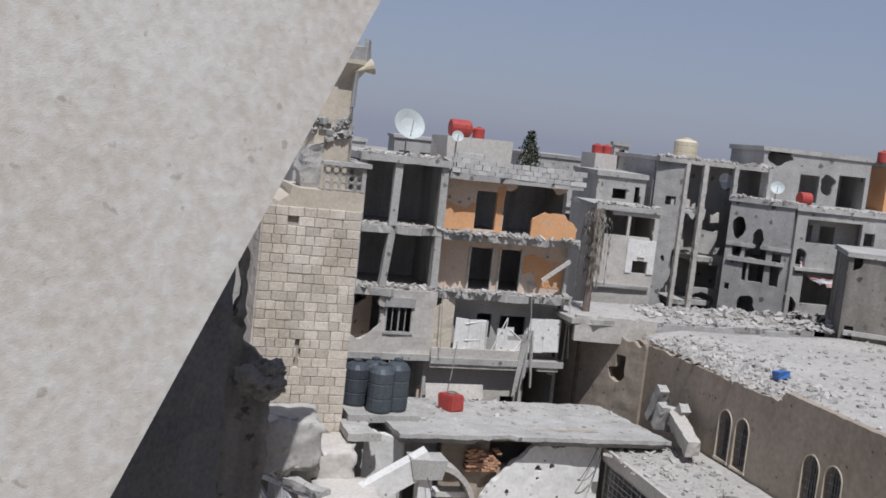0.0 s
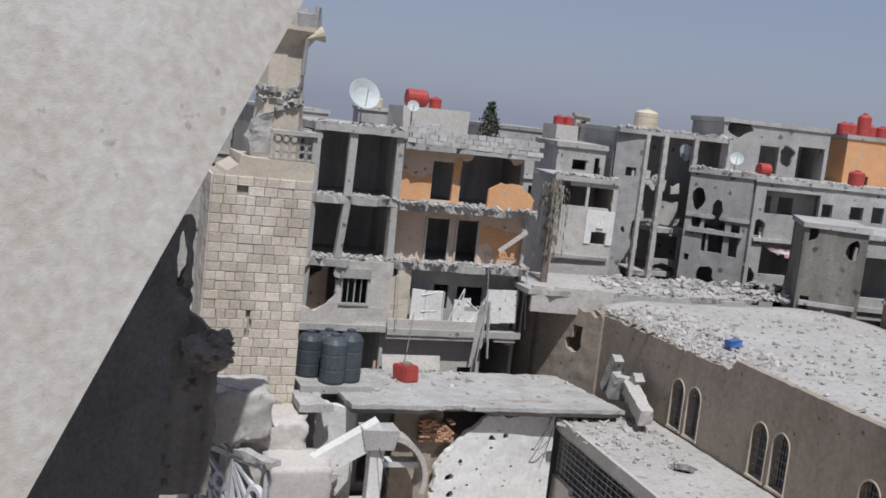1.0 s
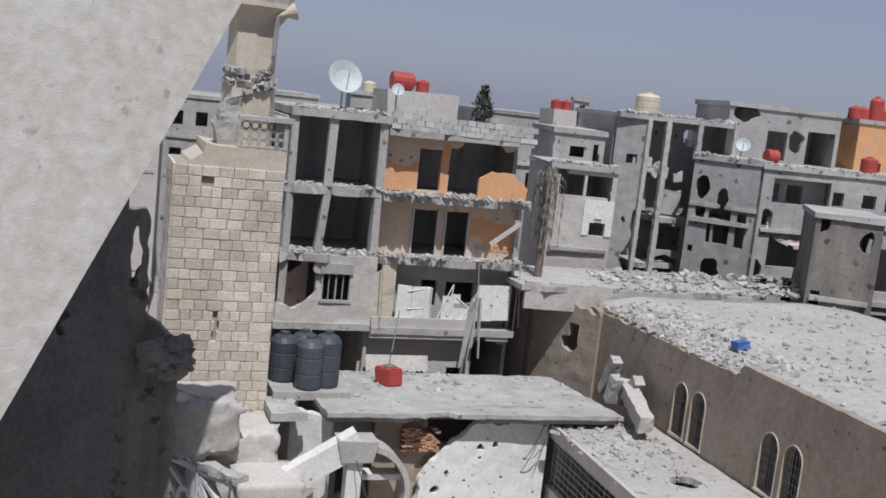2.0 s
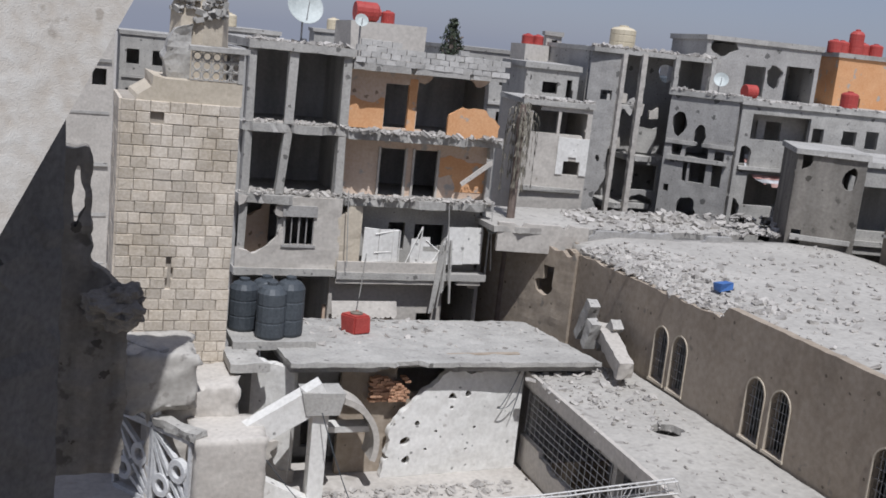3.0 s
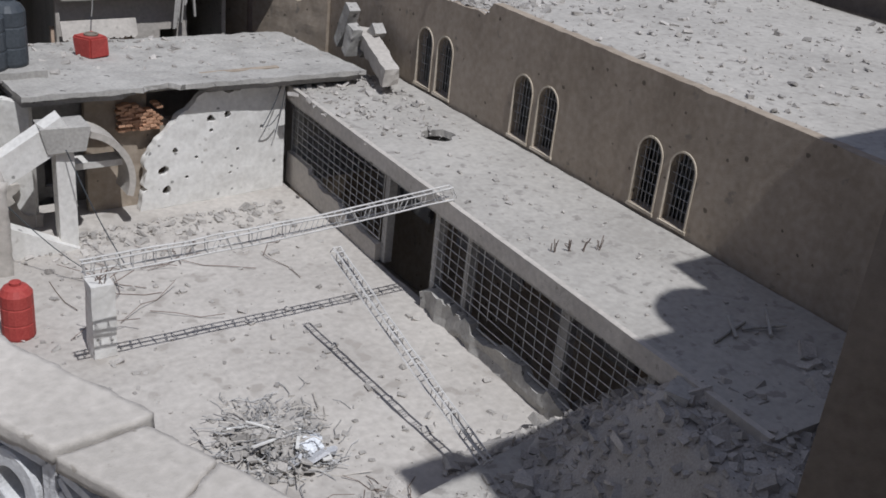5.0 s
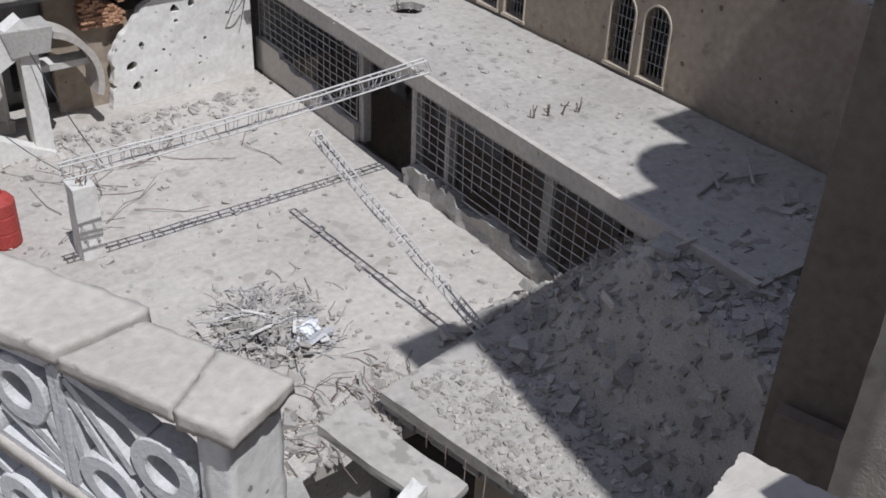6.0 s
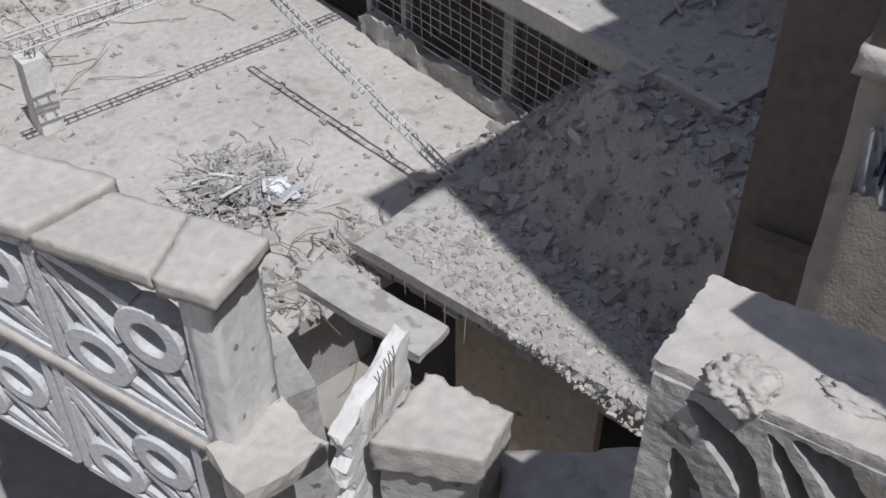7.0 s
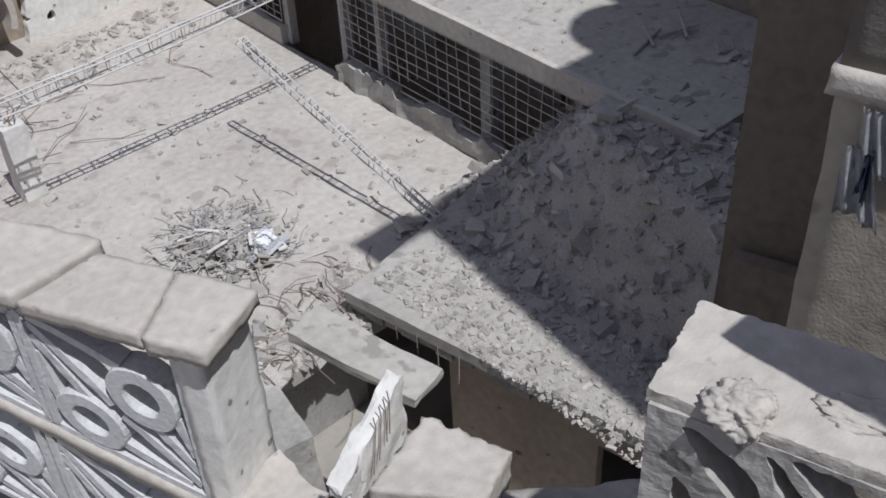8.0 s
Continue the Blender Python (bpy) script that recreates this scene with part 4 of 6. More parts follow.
arch_band(8.15, 30.0, 1.75, 1.55, 1.75, -20, 75, 1.1, PALE, "plastered arch")
bm = bmesh.new()
box(bm, 7.35, 29.4, 0.0, 7.9, 29.95, 3.25, None, 0.02)
part("column", bm, WHITE, lowhouse, "white square column")
bm = bmesh.new()
vs = box(bm, 6.95, 29.2, 3.2, 8.35, 30.1, 3.95, None, 0.04)
for v in vs:
    if v.co.z < 3.5:
        v.co.x = 7.6 + (v.co.x - 7.6) * 0.8
part("capital", bm, CONCRETE, lowhouse, "chipped concrete capital")
bm = bmesh.new()
box(bm, 0, 0, -0.5, 4.1, 0.5, 0.35, Matrix.Translation((4.2, 29.3, 1.85)) @ Matrix.Rotation(radians(-31), 4, "Y"), 0.04)
part("raking_beam", bm, WHITE, lowhouse, "sloping white plastered beam")
bm = bmesh.new()
box(bm, -0.4, 0, -2.3, 4.3, 0.5, 0.1, Matrix.Translation((4.3, 29.2, 1.75)) @ Matrix.Rotation(radians(27), 4, "Y"), 0.04)
part("raking_beam", bm, WHITE, lowhouse, "sloping white plastered beam")
bm = bmesh.new()
plate(bm, upright(4.4, 33.3, 9.2, 33.3, 0), 4.8, 3.6, 0.25, holes=[(1.6, 0.3, 3.0, 2.1), (3.55, 0.4, 4.6, 1.9)], step=0.4, jit=0.02)
part("inner_wall", bm, INNER, lowhouse)
bm = bmesh.new()
plate(bm, upright(5.7, 31.2, 7.3, 31.2, 0), 1.6, 1.9, 0.2, step=0.15, jit=0.03, broken=any_of(ragged_top(1.9, 0.9, 1.2, 2.0), blob(1.3, 1.0, 0.45, 0.6)))
part("inner_wall", bm, PALE, lowhouse)
bm = bmesh.new()
box(bm, 8.0, 30.5, 2.05, 9.7, 31.2, 2.25, None, 0.03)
part("shelf", bm, WHITE, lowhouse)
bm = bmesh.new()
plate(bm, upright(5.0, 32.55, 7.1, 31.2, 0), 2.5, 5.2, 0.3, holes=[(0.15, 1.9, 0.95, 3.9)], step=0.12, jit=0.02, broken=ragged_top(4.35, 0.35, 0.8, 3.0))
part("white_wall", bm, WHITE, lowhouse, "white plaster wall with a narrow doorway")
bm = bmesh.new()
plate(bm, flat(4.9, 31.0, 4.35), 1.3, 1.9, 0.3, step=0.25, jit=0.06, broken=lambda u, v: u > 1.1 + 0.2 * noise.noise(Vector((v * 3, 0, 0))))
part("ledge", bm, CONCRETE, lowhouse)
bm = bmesh.new()
box(bm, 5.3, 33.9, -4.0, 7.0, 34.1, 3.5)
part("dark_room", bm, INNER, lowhouse)
bm = bmesh.new()
plate(bm, flat(5.2, 32.6, 4.6), 2.9, 3.0, 0.3, step=0.3, jit=0.03)
part("tank_platform", bm, CONCRETE, lowhouse, "dusty concrete ledge carrying the black tanks")
for k, (x, y) in enumerate(((5.75, 34.2), (6.55, 33.2), (7.25, 33.5), (6.6, 34.6))):
    drum(x, y, 4.62, 0.52, 1.75 + 0.12 * (k % 3), BLACK, label="black plastic water tank beside the minaret")

tank = thing("water_tank", "dented square red metal water tank on the cracked slab", "water tank", group="rooftop tanks")
tank_m = Matrix.Translation((10.2, 35.1, 4.20)) @ Matrix.Rotation(radians(24), 4, "Z")
bm = bmesh.new()
box(bm, -0.42, -0.42, 0, 0.42, 0.42, 0.72, None, 0.04)
bmesh.ops.bevel(bm, geom=bm.edges[:], offset=0.06, segments=2, affect="EDGES")
bm.transform(tank_m)
part("body", bm, RED, tank)
# dark colour stands in for the shaded inside of the neck
bm = bmesh.new()
lathe(bm, [(0.24, 0.70), (0.25, 0.77), (0.19, 0.77), (0.18, 0.73)], sides=14, m=tank_m)
part("filler_neck", bm, SHADE_BROWN, tank, "dark open filler neck")

# building in front of the frame's lowest floor, and low walls towards the hall
side = thing("side_house", "low battered beige house with a torn wall", "house")
bm = bmesh.new()
plate(bm, upright(17.75, 43.2, 20.2, 37.0, -4), 6.65, 12.0, 0.3, step=0.2, jit=0.03, holes=[(4.9, 9.3, 5.5, 10.2)], broken=any_of(blob(5.0, 9.3, 0.5, 0.45, 1.0), lambda u, v: v > 11.4 - u * 0.08 + 0.25 * noise.noise(Vector((u * 1.7, 0, 0)))))
part("wall", bm, RENDER_BROWN, side)
bm = bmesh.new()
plate(bm, upright(17.3, 38.9, 21.3, 38.2, 6.7), 4.05, 1.25, 0.3, step=0.2, jit=0.04, broken=lambda u, v: v > 1.18 + 0.14 * noise.noise(Vector((u * 1.5, 0, 0))) or v < 0.25 * u - 0.6)
part("wall", bm, PALE, side, "pale bullet-scarred upper wall")
torn_slab("roof", 17.0, 30.0, 38.6, 44.0, 7.8, 0.25, DUST, side, 0.4, 3)
bm = bmesh.new()
plate(bm, upright(21.3, 38.2, 28.5, 37.8, 5.0), 7.2, 2.85, 0.3, step=0.3, jit=0.04, broken=ragged_top(2.95, 0.5, 0.5, 2.0))
part("wall", bm, DARK_CONCRETE, side)

# ---------- buildings beyond ----------
def block_building(name, label, a, b, depth, z0, z1, storeys, holes, material, side_holes=(), broken=None, roof_over=0.12, mat_side=None, fine=0.4):
    """A building with its front from a to b, storeys, openings through the walls and a flat roof."""
    th = thing(name, label, "building")
    d = Vector((b[0] - a[0], b[1] - a[1]))
    L = d.length
    nrm = Vector((-d.y, d.x)).normalized()
    a2, b2 = Vector(a) + nrm * depth, Vector(b) + nrm * depth
    H = z1 - z0
    bm = bmesh.new()
    plate(bm, upright(*a, *b, z0), L, H, 0.25, holes=holes, broken=broken, step=fine, jit=0.02, seed=a[0])
    part("wall", bm, material, th)
    bm = bmesh.new()
    plate(bm, upright(*b, *b2, z0), depth, H, 0.25, holes=side_holes, step=0.5, jit=0.03)
    part("wall", bm, mat_side or material, th)
    bm = bmesh.new()
    plate(bm, upright(*a2, *a, z0), depth, H, 0.25, holes=(), step=0.8, jit=0.03)
    part("wall", bm, mat_side or material, th)
    bm = bmesh.new()
    plate(bm, upright(*b2, *a2, z0), L, H, 0.25, step=1.0)
    part("wall", bm, material, th)
    m = upright(*a, *b, 0)
    for k in range(storeys + 1):
        z = z1 - (z1 - z0) * k / max(1, storeys)
        bm = bmesh.new()
        if k == 0:
            box(bm, -roof_over, -roof_over, z - 0.05, L + roof_over, depth + roof_over, z + 0.22, m, 0.03)
        else:
            box(bm, 0.2, -0.05 - 0.12 * (k % 2), z - 0.12, L - 0.2, depth - 0.3, z + 0.12, m, 0.03)
        part("roof" if k == 0 else "floor_slab", bm, CONCRETE, th)
    bm = bmesh.new()
    box(bm, 0.3, min(depth - 0.5, 3.2), z0, L - 0.3, min(depth - 0.4, 3.3), z1 - 0.1, m)
    part("inner_wall", bm, INNER, th)
    return th


def wins(L, z0s, w, h, n, skip=()):
    out = []
    for j, z in enumerate(z0s):
        for k in range(n):
            if (j, k) not in skip:
                c = L * (k + 0.5) / n
                out.append((c - w / 2, z, c + w / 2, z + h))
    return out


# grey shell-holed building with a balcony side
block_building("shelled_building", "grey shell-holed concrete building with blown-out windows", (31.9, 50.0), (34.6, 47.3), 9, -4, 13.7, 5,
               [(1.2, 12.9, 1.45, 14.8), (1.58, 12.9, 2.5, 14.7), (2.85, 12.8, 3.4, 14.8), (0.2, 12.2, 0.55, 12.6)], DARK_CONCRETE, (),
               any_of(blob(0.62, 16.1, 0.42, 0.7, 2.0), blob(1.85, 15.5, 0.34, 0.6, 5.0), blob(1.65, 11.1, 0.58, 1.0, 8.0), blob(0.7, 14.6, 0.3, 0.55, 4.0), blob(2.0, 14.6, 0.6, 0.35, 6.0)), fine=0.14)
bm = bmesh.new()
plate(bm, upright(31.85, 49.9, 34.6, 47.15, 10.95), 3.85, 0.22, 0.3, step=0.15, jit=0.05, broken=lambda u, v: noise.noise(Vector((u * 1.8, v, 2))) > 0.32)
part("ledge", bm, CONCRETE, bpy.data.objects["shelled_building"], "broken concrete ledge")
block_building("balcony_building", "pale concrete flats with long open balconies", (34.75, 47.2), (48.0, 45.5), 9, -4, 13.6, 5,
               [(0.7, 15.7, 4.3, 17.1), (4.5, 15.8, 5.2, 16.6), (6.4, 15.8, 7.3, 16.6), (7.9, 15.7, 8.7, 16.7), (9.6, 15.6, 12.6, 17.0), (0.5, 10.0, 1.3, 11.3), (2.2, 10.0, 3.3, 11.4), (0.9, 12.0, 3.4, 13.8), (5.2, 12.2, 7.6, 13.9)], CONCRETE, (), any_of(blob(0.5, 14.6, 0.4, 0.8, 2.0), blob(4.6, 14.6, 0.6, 0.5, 3.0), blob(3.8, 11.4, 0.7, 0.8, 7.0), blob(8.6, 14.4, 0.7, 0.4, 5.0), blob(0.3, 11.6, 0.4, 0.9, 9.0)), fine=0.2)
bm = bmesh.new()
plate(bm, upright(35.2, 48.3, 39.6, 47.8, 11.2), 4.4, 2.2, 0.15, holes=[(0.9, 0.5, 1.4, 1.5), (1.9, 0.4, 2.9, 1.5)], step=0.5)
tagged(obj("balcony_wall", bm, PALE), "pale balcony wall with small dark windows", "wall", kind="structure")
awn = thing("awning", "torn red-striped awning hanging from a balcony", "awning")
awn_m = upright(35.5, 46.95, 39.2, 46.45, 8.9) @ Matrix.Rotation(radians(-16), 4, "X")
for k in range(9):
    bm = bmesh.new()
    plate(bm, awn_m @ Matrix.Translation((0, 0, 0.22 * k)), 3.6, 0.215, 0.03, step=0.11, jit=0.12, seed=k, broken=lambda u, v: v + 0.22 * k < 1.25 - 1.0 * math.sin(u / 3.6 * 3.1) + 0.3 * noise.noise(Vector((u * 2.2, 0, 0))))
    part("stripe", bm, STRIPE if k % 2 else CLOTH, awn)
# frame building with bare columns
fr = thing("frame_building", "tall grey concrete frame building with bare columns and torn floors", "building")
bm = bmesh.new()
plate(bm, upright(27.4, 51.6, 29.3, 51.4, -4), 1.9, 19.6, 0.25, step=0.16, jit=0.03, holes=[(0.8, 16.95, 1.5, 17.5)],
      broken=any_of(lambda u, v: v < 14.5 and u > 1.72 + 0.45 * noise.noise(Vector((v * 0.9, 4, 0))) - 0.05 * (14.5 - v), blob(1.1, 13.6, 0.16, 0.2, 3.0), blob(1.5, 11.2, 0.3, 0.6, 6.0)))
part("wall", bm, DARK_CONCRETE, fr, "shrapnel-scarred grey wall")
bm = bmesh.new()
plate(bm, upright(27.4, 58.5, 27.4, 51.85, -4), 6.6, 19.6, 0.25, step=0.6, jit=0.03)
part("side_wall", bm, CONCRETE, fr)
bm = bmesh.new()
plate(bm, upright(29.2, 54.2, 35.6, 54.0, -4), 6.4, 19.6, 0.25, step=0.3, jit=0.03, holes=[(0.9, 15.9, 1.7, 17.2)], broken=any_of(blob(4.8, 18.7, 0.7, 0.6, 2.0), blob(2.6, 16.6, 0.5, 0.5, 4.0)))
part("rear_wall", bm, DARK_CONCRETE, fr)
for x, z0, z1, w in ((29.32, 5.0, 15.6, 0.26), (30.6, 5.0, 15.7, 0.32), (32.75, 13.6, 15.75, 0.3), (35.2, 13.7, 15.8, 0.28)):
    bm = rough_block(x - w / 2, 51.15, z0, x + w / 2, 51.45, z1, 0.025, 0.2, None, x, 3)
    part("column", bm, PALE if z0 < 10 else CONCRETE, fr, "bare concrete column")
for x0, x1, z, t, amp in ((27.35, 35.7, 15.85, 0.26, 0.1), (29.3, 31.0, 12.75, 0.22, 0.5), (30.5, 33.6, 9.9, 0.3, 0.35), (29.3, 32.4, 7.1, 0.3, 0.4)):
    torn_slab("floor_slab", x0, x1, 51.25, 57.5, z, t, CONCRETE, fr, amp, z)
bm = bmesh.new()
plate(bm, upright(30.75, 51.6, 33.4, 51.4, -4), 2.65, 13.6, 0.25, step=0.18, jit=0.03, holes=[(0.0, 11.9, 1.85, 13.4)], broken=blob(1.0, 10.9, 0.9, 0.8, 3.0))
part("wall", bm, DARK_CONCRETE, fr)
for x, z, w, h, lean_a in ((31.1, 10.1, 1.5, 1.75, 6), (29.6, 10.1, 0.8, 1.5, -7), (29.75, 12.8, 0.7, 0.9, 0), (31.0, 12.2, 0.6, 1.0, 5), (32.1, 12.0, 0.6, 0.8, -6)):
    bm = bmesh.new()
    plate(bm, Matrix.Translation((x, 52.4, z)) @ Matrix.Rotation(radians(lean_a), 4, "Y"), w, h, 0.18, step=0.14, jit=0.03, broken=ragged_top(h, 0.5, 1.3, x))
    part("torn_panel", bm, CONCRETE if w > 1 else PALE, fr, "torn wall panel left standing")

block_building("roof_flats", "grey rooftop flats set back above the balconies", (35.4, 52.5), (42.5, 51.0), 6, 13.0, 17.0, 1,
               [(2.6, 0.7, 3.9, 2.7), (5.2, 0.6, 7.0, 2.9)], DARK_CONCRETE, (), any_of(blob(4.5, 2.2, 0.5, 0.7, 3.0), blob(1.0, 3.6, 0.9, 0.5, 5.0)), fine=0.2)
block_building("orange_flats", "orange painted flats behind the balcony building", (44.3, 51.5), (52.0, 49.5), 8, -4, 16.8, 6,
               wins(8.0, (17.2, 14.2), 0.9, 1.2, 3), ORANGE)
block_building("blank_house", "tall brownish concrete house with a blank wall", (31.9, 38.5), (34.6, 36.9), 5, -4, 11.9, 4,
               [(0.1, 11.2, 0.7, 12.3)], BROWN_GREY, broken=any_of(blob(0.2, 15.6, 0.5, 0.5, 2.0), blob(2.5, 14.9, 0.3, 0.6, 4.0)), fine=0.2, side_holes=[(0.6, 12.9, 3.8, 15.0), (0.6, 9.6, 3.8, 11.8)])
block_building("balcony_house", "grey house with curved concrete balconies", (36.0, 39.5), (46.0, 37.0), 6, -4, 11.4, 4,
               [(0.6, 12.2, 3.5, 14.4), (5.0, 12.2, 8.0, 14.4), (0.6, 8.9, 3.5, 11.0)], CONCRETE)
# shaded side of the house, its shade put into the brown
long = block_building("long_house", "long brown rendered house with string courses beyond the hall", (34.1, 34.6), (36.4, 9.0), 8, -4, 11.0, 3,
               [(3.2, 12.9, 4.2, 14.0), (7.0, 12.9, 8.0, 14.0), (11.0, 12.9, 12.0, 14.0), (15.0, 12.9, 16.0, 14.0)], SHADE_BROWN)
for z in (8.75, 10.0):
    bm = bmesh.new()
    box(bm, 0.0, -0.14, z, 25.6, 0.02, z + 0.14, upright(34.1, 34.6, 36.4, 9.0, 0), 0.02)
    part("string_course", bm, CONCRETE, long)
block_building("beige_house", "beige-grey rendered house with a roofed balcony", (20.95, 45.6), (24.4, 45.0), 5, -4, 12.75, 4,
               [(0.45, 15.35, 1.75, 16.45), (1.9, 15.35, 3.25, 16.45), (2.25, 13.35, 3.1, 14.05)], PALE, (), any_of(blob(0.5, 16.5, 0.25, 0.3, 2.0), blob(3.3, 15.2, 0.2, 0.3, 5.0)), fine=0.2)
bm = bmesh.new()
plate(bm, upright(22.8, 45.22, 24.42, 44.94, 9.35), 1.6, 1.85, 0.12, holes=[(0.38, 0.0, 1.24, 0.68), (0.6, 0.68, 1.0, 0.9)], step=0.2, jit=0.02, broken=ragged_top(1.95, 0.2, 1.0, 2.0))
tagged(obj("white_patch", bm, WHITE), "white block infill round a dark opening", "wall patch", kind="structure")
block_building("block_house", "scarred grey blockwork house with a small square window", (22.9, 50.2), (25.8, 49.7), 5, -4, 14.45, 5,
               [(0.95, 17.1, 1.8, 17.7), (2.3, 16.9, 2.6, 17.9)], CONCRETE, (), any_of(blob(0.0, 17.9, 0.3, 0.4, 1.0), blob(2.85, 16.4, 0.35, 1.0, 6.0)), fine=0.18)
block_building("upper_house", "grey blockwork house with an arched blue balcony", (25.6, 56.3), (29.9, 55.5), 6, -4, 14.3, 5,
               [(1.1, 16.8, 2.4, 17.7)], CONCRETE, (), any_of(blob(3.4, 16.9, 0.6, 0.8, 2.0), blob(0.4, 15.4, 0.4, 0.9, 6.0)), fine=0.2)
block_building("rooftop_kiosk", "pale rooftop stair kiosk with a dark doorway", (27.6, 58.2), (28.5, 57.9), 1.5, 14.0, 16.3, 1, [(0.35, 0.5, 0.7, 2.0)], PALE)
bm = bmesh.new()
box(bm, 25.7, 57.0, 14.52, 27.3, 59.2, 15.6, None, 0.03)
tagged(obj("roof_room", bm, PALE), "small pale rooftop room carrying red tanks", "roof housing")
for x, y, z in ((26.1, 57.6, 15.6), (26.85, 57.8, 15.6), (26.5, 58.6, 15.6)):
    drum(x, y, z, 0.34, 0.6, RED)
drum(29.75, 52.6, 15.86, 0.74, 1.25, CREAM, label="cream concrete water tank on a rooftop")
drum(36.4, 49.6, 13.82, 0.40, 0.85, RED, lie=True)
drum(42.2, 47.6, 13.82, 0.5, 0.95, RED)
for k in range(5):
    drum(44.7 + k * 0.8, 52.6 + 0.3 * (k % 2), 17.02, 0.45, 0.8 + (0.7 if k == 2 else 0), RED)
dish(34.3, 49.0, 14.7, 0.42, -30, 13.85)
# rows of houses further off
random.seed(11)
for k in range(26):
    x = -30 + k * 5.6 + random.uniform(-1, 1)
    y = 66 + random.uniform(0, 26) + abs(x - 20) * 0.1
    w = random.uniform(5, 8)
    h = random.uniform(12.2, 15.2)
    block_building("distant_house", "plain grey flat-roofed house in the distance", (x, y), (x + w, y - random.uniform(-0.6, 1.2)), 8, -4, h, 5,
                   wins(w, (h - 2.4 + 4, h - 5.6 + 4), 1.0, 1.2, 3), random.choice((CONCRETE, PALE, DARK_CONCRETE)))
    if k % 2:
        drum(x + w * 0.4, y + 3, h + 0.23, 0.6, 1.0, random.choice((RED, CREAM, BLACK)), label="small rooftop water tank in the distance")
random.seed(5)
# conifer behind the parapet
tree = thing("cypress_tree", "dusty dark green conifer behind the rooftops", "tree")
bm = bmesh.new()
bars(bm, (19.8, 54, -4), (19.9, 54, 15.6), 0.18)
for k in range(14):
    a = k * 2.4
    z = 12.6 + k * 0.2
    bars(bm, (19.9, 54, z), (19.9 + math.cos(a) * 0.6, 54 + math.sin(a) * 0.6, z + 0.4), 0.04, 4)
part("trunk", bm, RUST, tree)
bm = bmesh.new()
for _ in range(1500):
    z = random.uniform(11.8, 16.45)
    r = 0.85 * (1 - max(0, (z - 14.6) / 2.0)) ** 0.6 * random.random() ** 0.6
    a = random.uniform(0, 6.28)
    k = 0.75 + 0.35 * noise.noise(Vector((math.cos(a) * 1.5, math.sin(a) * 1.5, z * 0.8)))
    c = Vector((19.9 + math.cos(a) * r * k * 1.2, 54 + math.sin(a) * r * k, z))
    vs = [bm.verts.new(c + Vector((random.uniform(-.14, .14), random.uniform(-.14, .14), random.uniform(-.14, .2)))) for _ in range(3)]
    bm.faces.new(vs)
part("crown", bm, LEAF, tree)

# dead palm at the corner of the apartment block
palm = thing("palm_tree", "dead palm with a drooping skirt of dry fronds", "tree")
bm = bmesh.new()
lathe(bm, [(0.24, -4.0), (0.2, 4.0), (0.19, 8.0), (0.17, 11.0), (0.22, 12.3), (0.12, 12.9)], (18.75, 41.0, 0), 9)
part("trunk", bm, RUST, palm)
bm = bmesh.new()
for k in range(38):
    a = random.uniform(0, 6.28)
    reach, drop, z = random.uniform(0.2, 0.85), random.uniform(0.7, 3.4), random.uniform(11.9, 12.9)
    out = Vector((math.cos(a), math.sin(a), 0))
    side_v = Vector((-out.y, out.x, 0))
    last = None
    for i in range(9):
        f = i / 8
        c = Vector((18.75, 41.0, z)) + out * reach * math.sin(min(1.0, f * 1.5) * 1.57) + Vector((0, 0, 0.35 * math.sin(f * 3.1) - drop * f * f))
        for sgn in (-1, 1):                   # narrow leaflets hanging along the stem
            if i:
                tip = c + side_v * sgn * random.uniform(0.05, 0.14) + Vector((0, 0, -random.uniform(0.1, 0.3)))
                bm.faces.new([bm.verts.new(q) for q in (c, c + (last - c) * 0.5, tip)])
        if last is not None:
            bm.faces.new([bm.verts.new(q) for q in (last - side_v * 0.02, last + side_v * 0.02, c + side_v * 0.015, c - side_v * 0.015)])
        last = c
part("crown", bm, DRY_LEAF, palm)

# ---------- the wing beside the minaret: shaded wall, leaning slab, parapets ----------
def facing(a, b, z):
    return upright(a[0], a[1], b[0], b[1], z)


wing = thing("ruined_wing", "side wall of a ruined wing, deep shade put into its colour", "wall", kind="structure")
# the slab's shade on this wall is deepened by its dark colour
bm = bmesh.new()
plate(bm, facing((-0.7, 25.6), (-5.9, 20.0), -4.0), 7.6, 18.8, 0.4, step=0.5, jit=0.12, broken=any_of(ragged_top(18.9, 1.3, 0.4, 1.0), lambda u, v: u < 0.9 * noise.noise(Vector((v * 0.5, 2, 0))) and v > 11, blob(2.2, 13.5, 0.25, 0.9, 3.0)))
part("wall", bm, SHADE_DARK, wing)
bm = bmesh.new()


def stub_edge(u, v):
    """The torn right-hand edge of the wall stub: slim above, stepping out below."""
    n = 0.22 * noise.noise(Vector((u, v * 1.1, 3))) + 0.12 * noise.noise(Vector((u * 3, v * 3, 8)))
    return u > (1.75 if v > 6.4 else 1.75 + (6.4 - v) * 1.1 if v > 5.4 else 2.85) + n or v > 9.5 + n


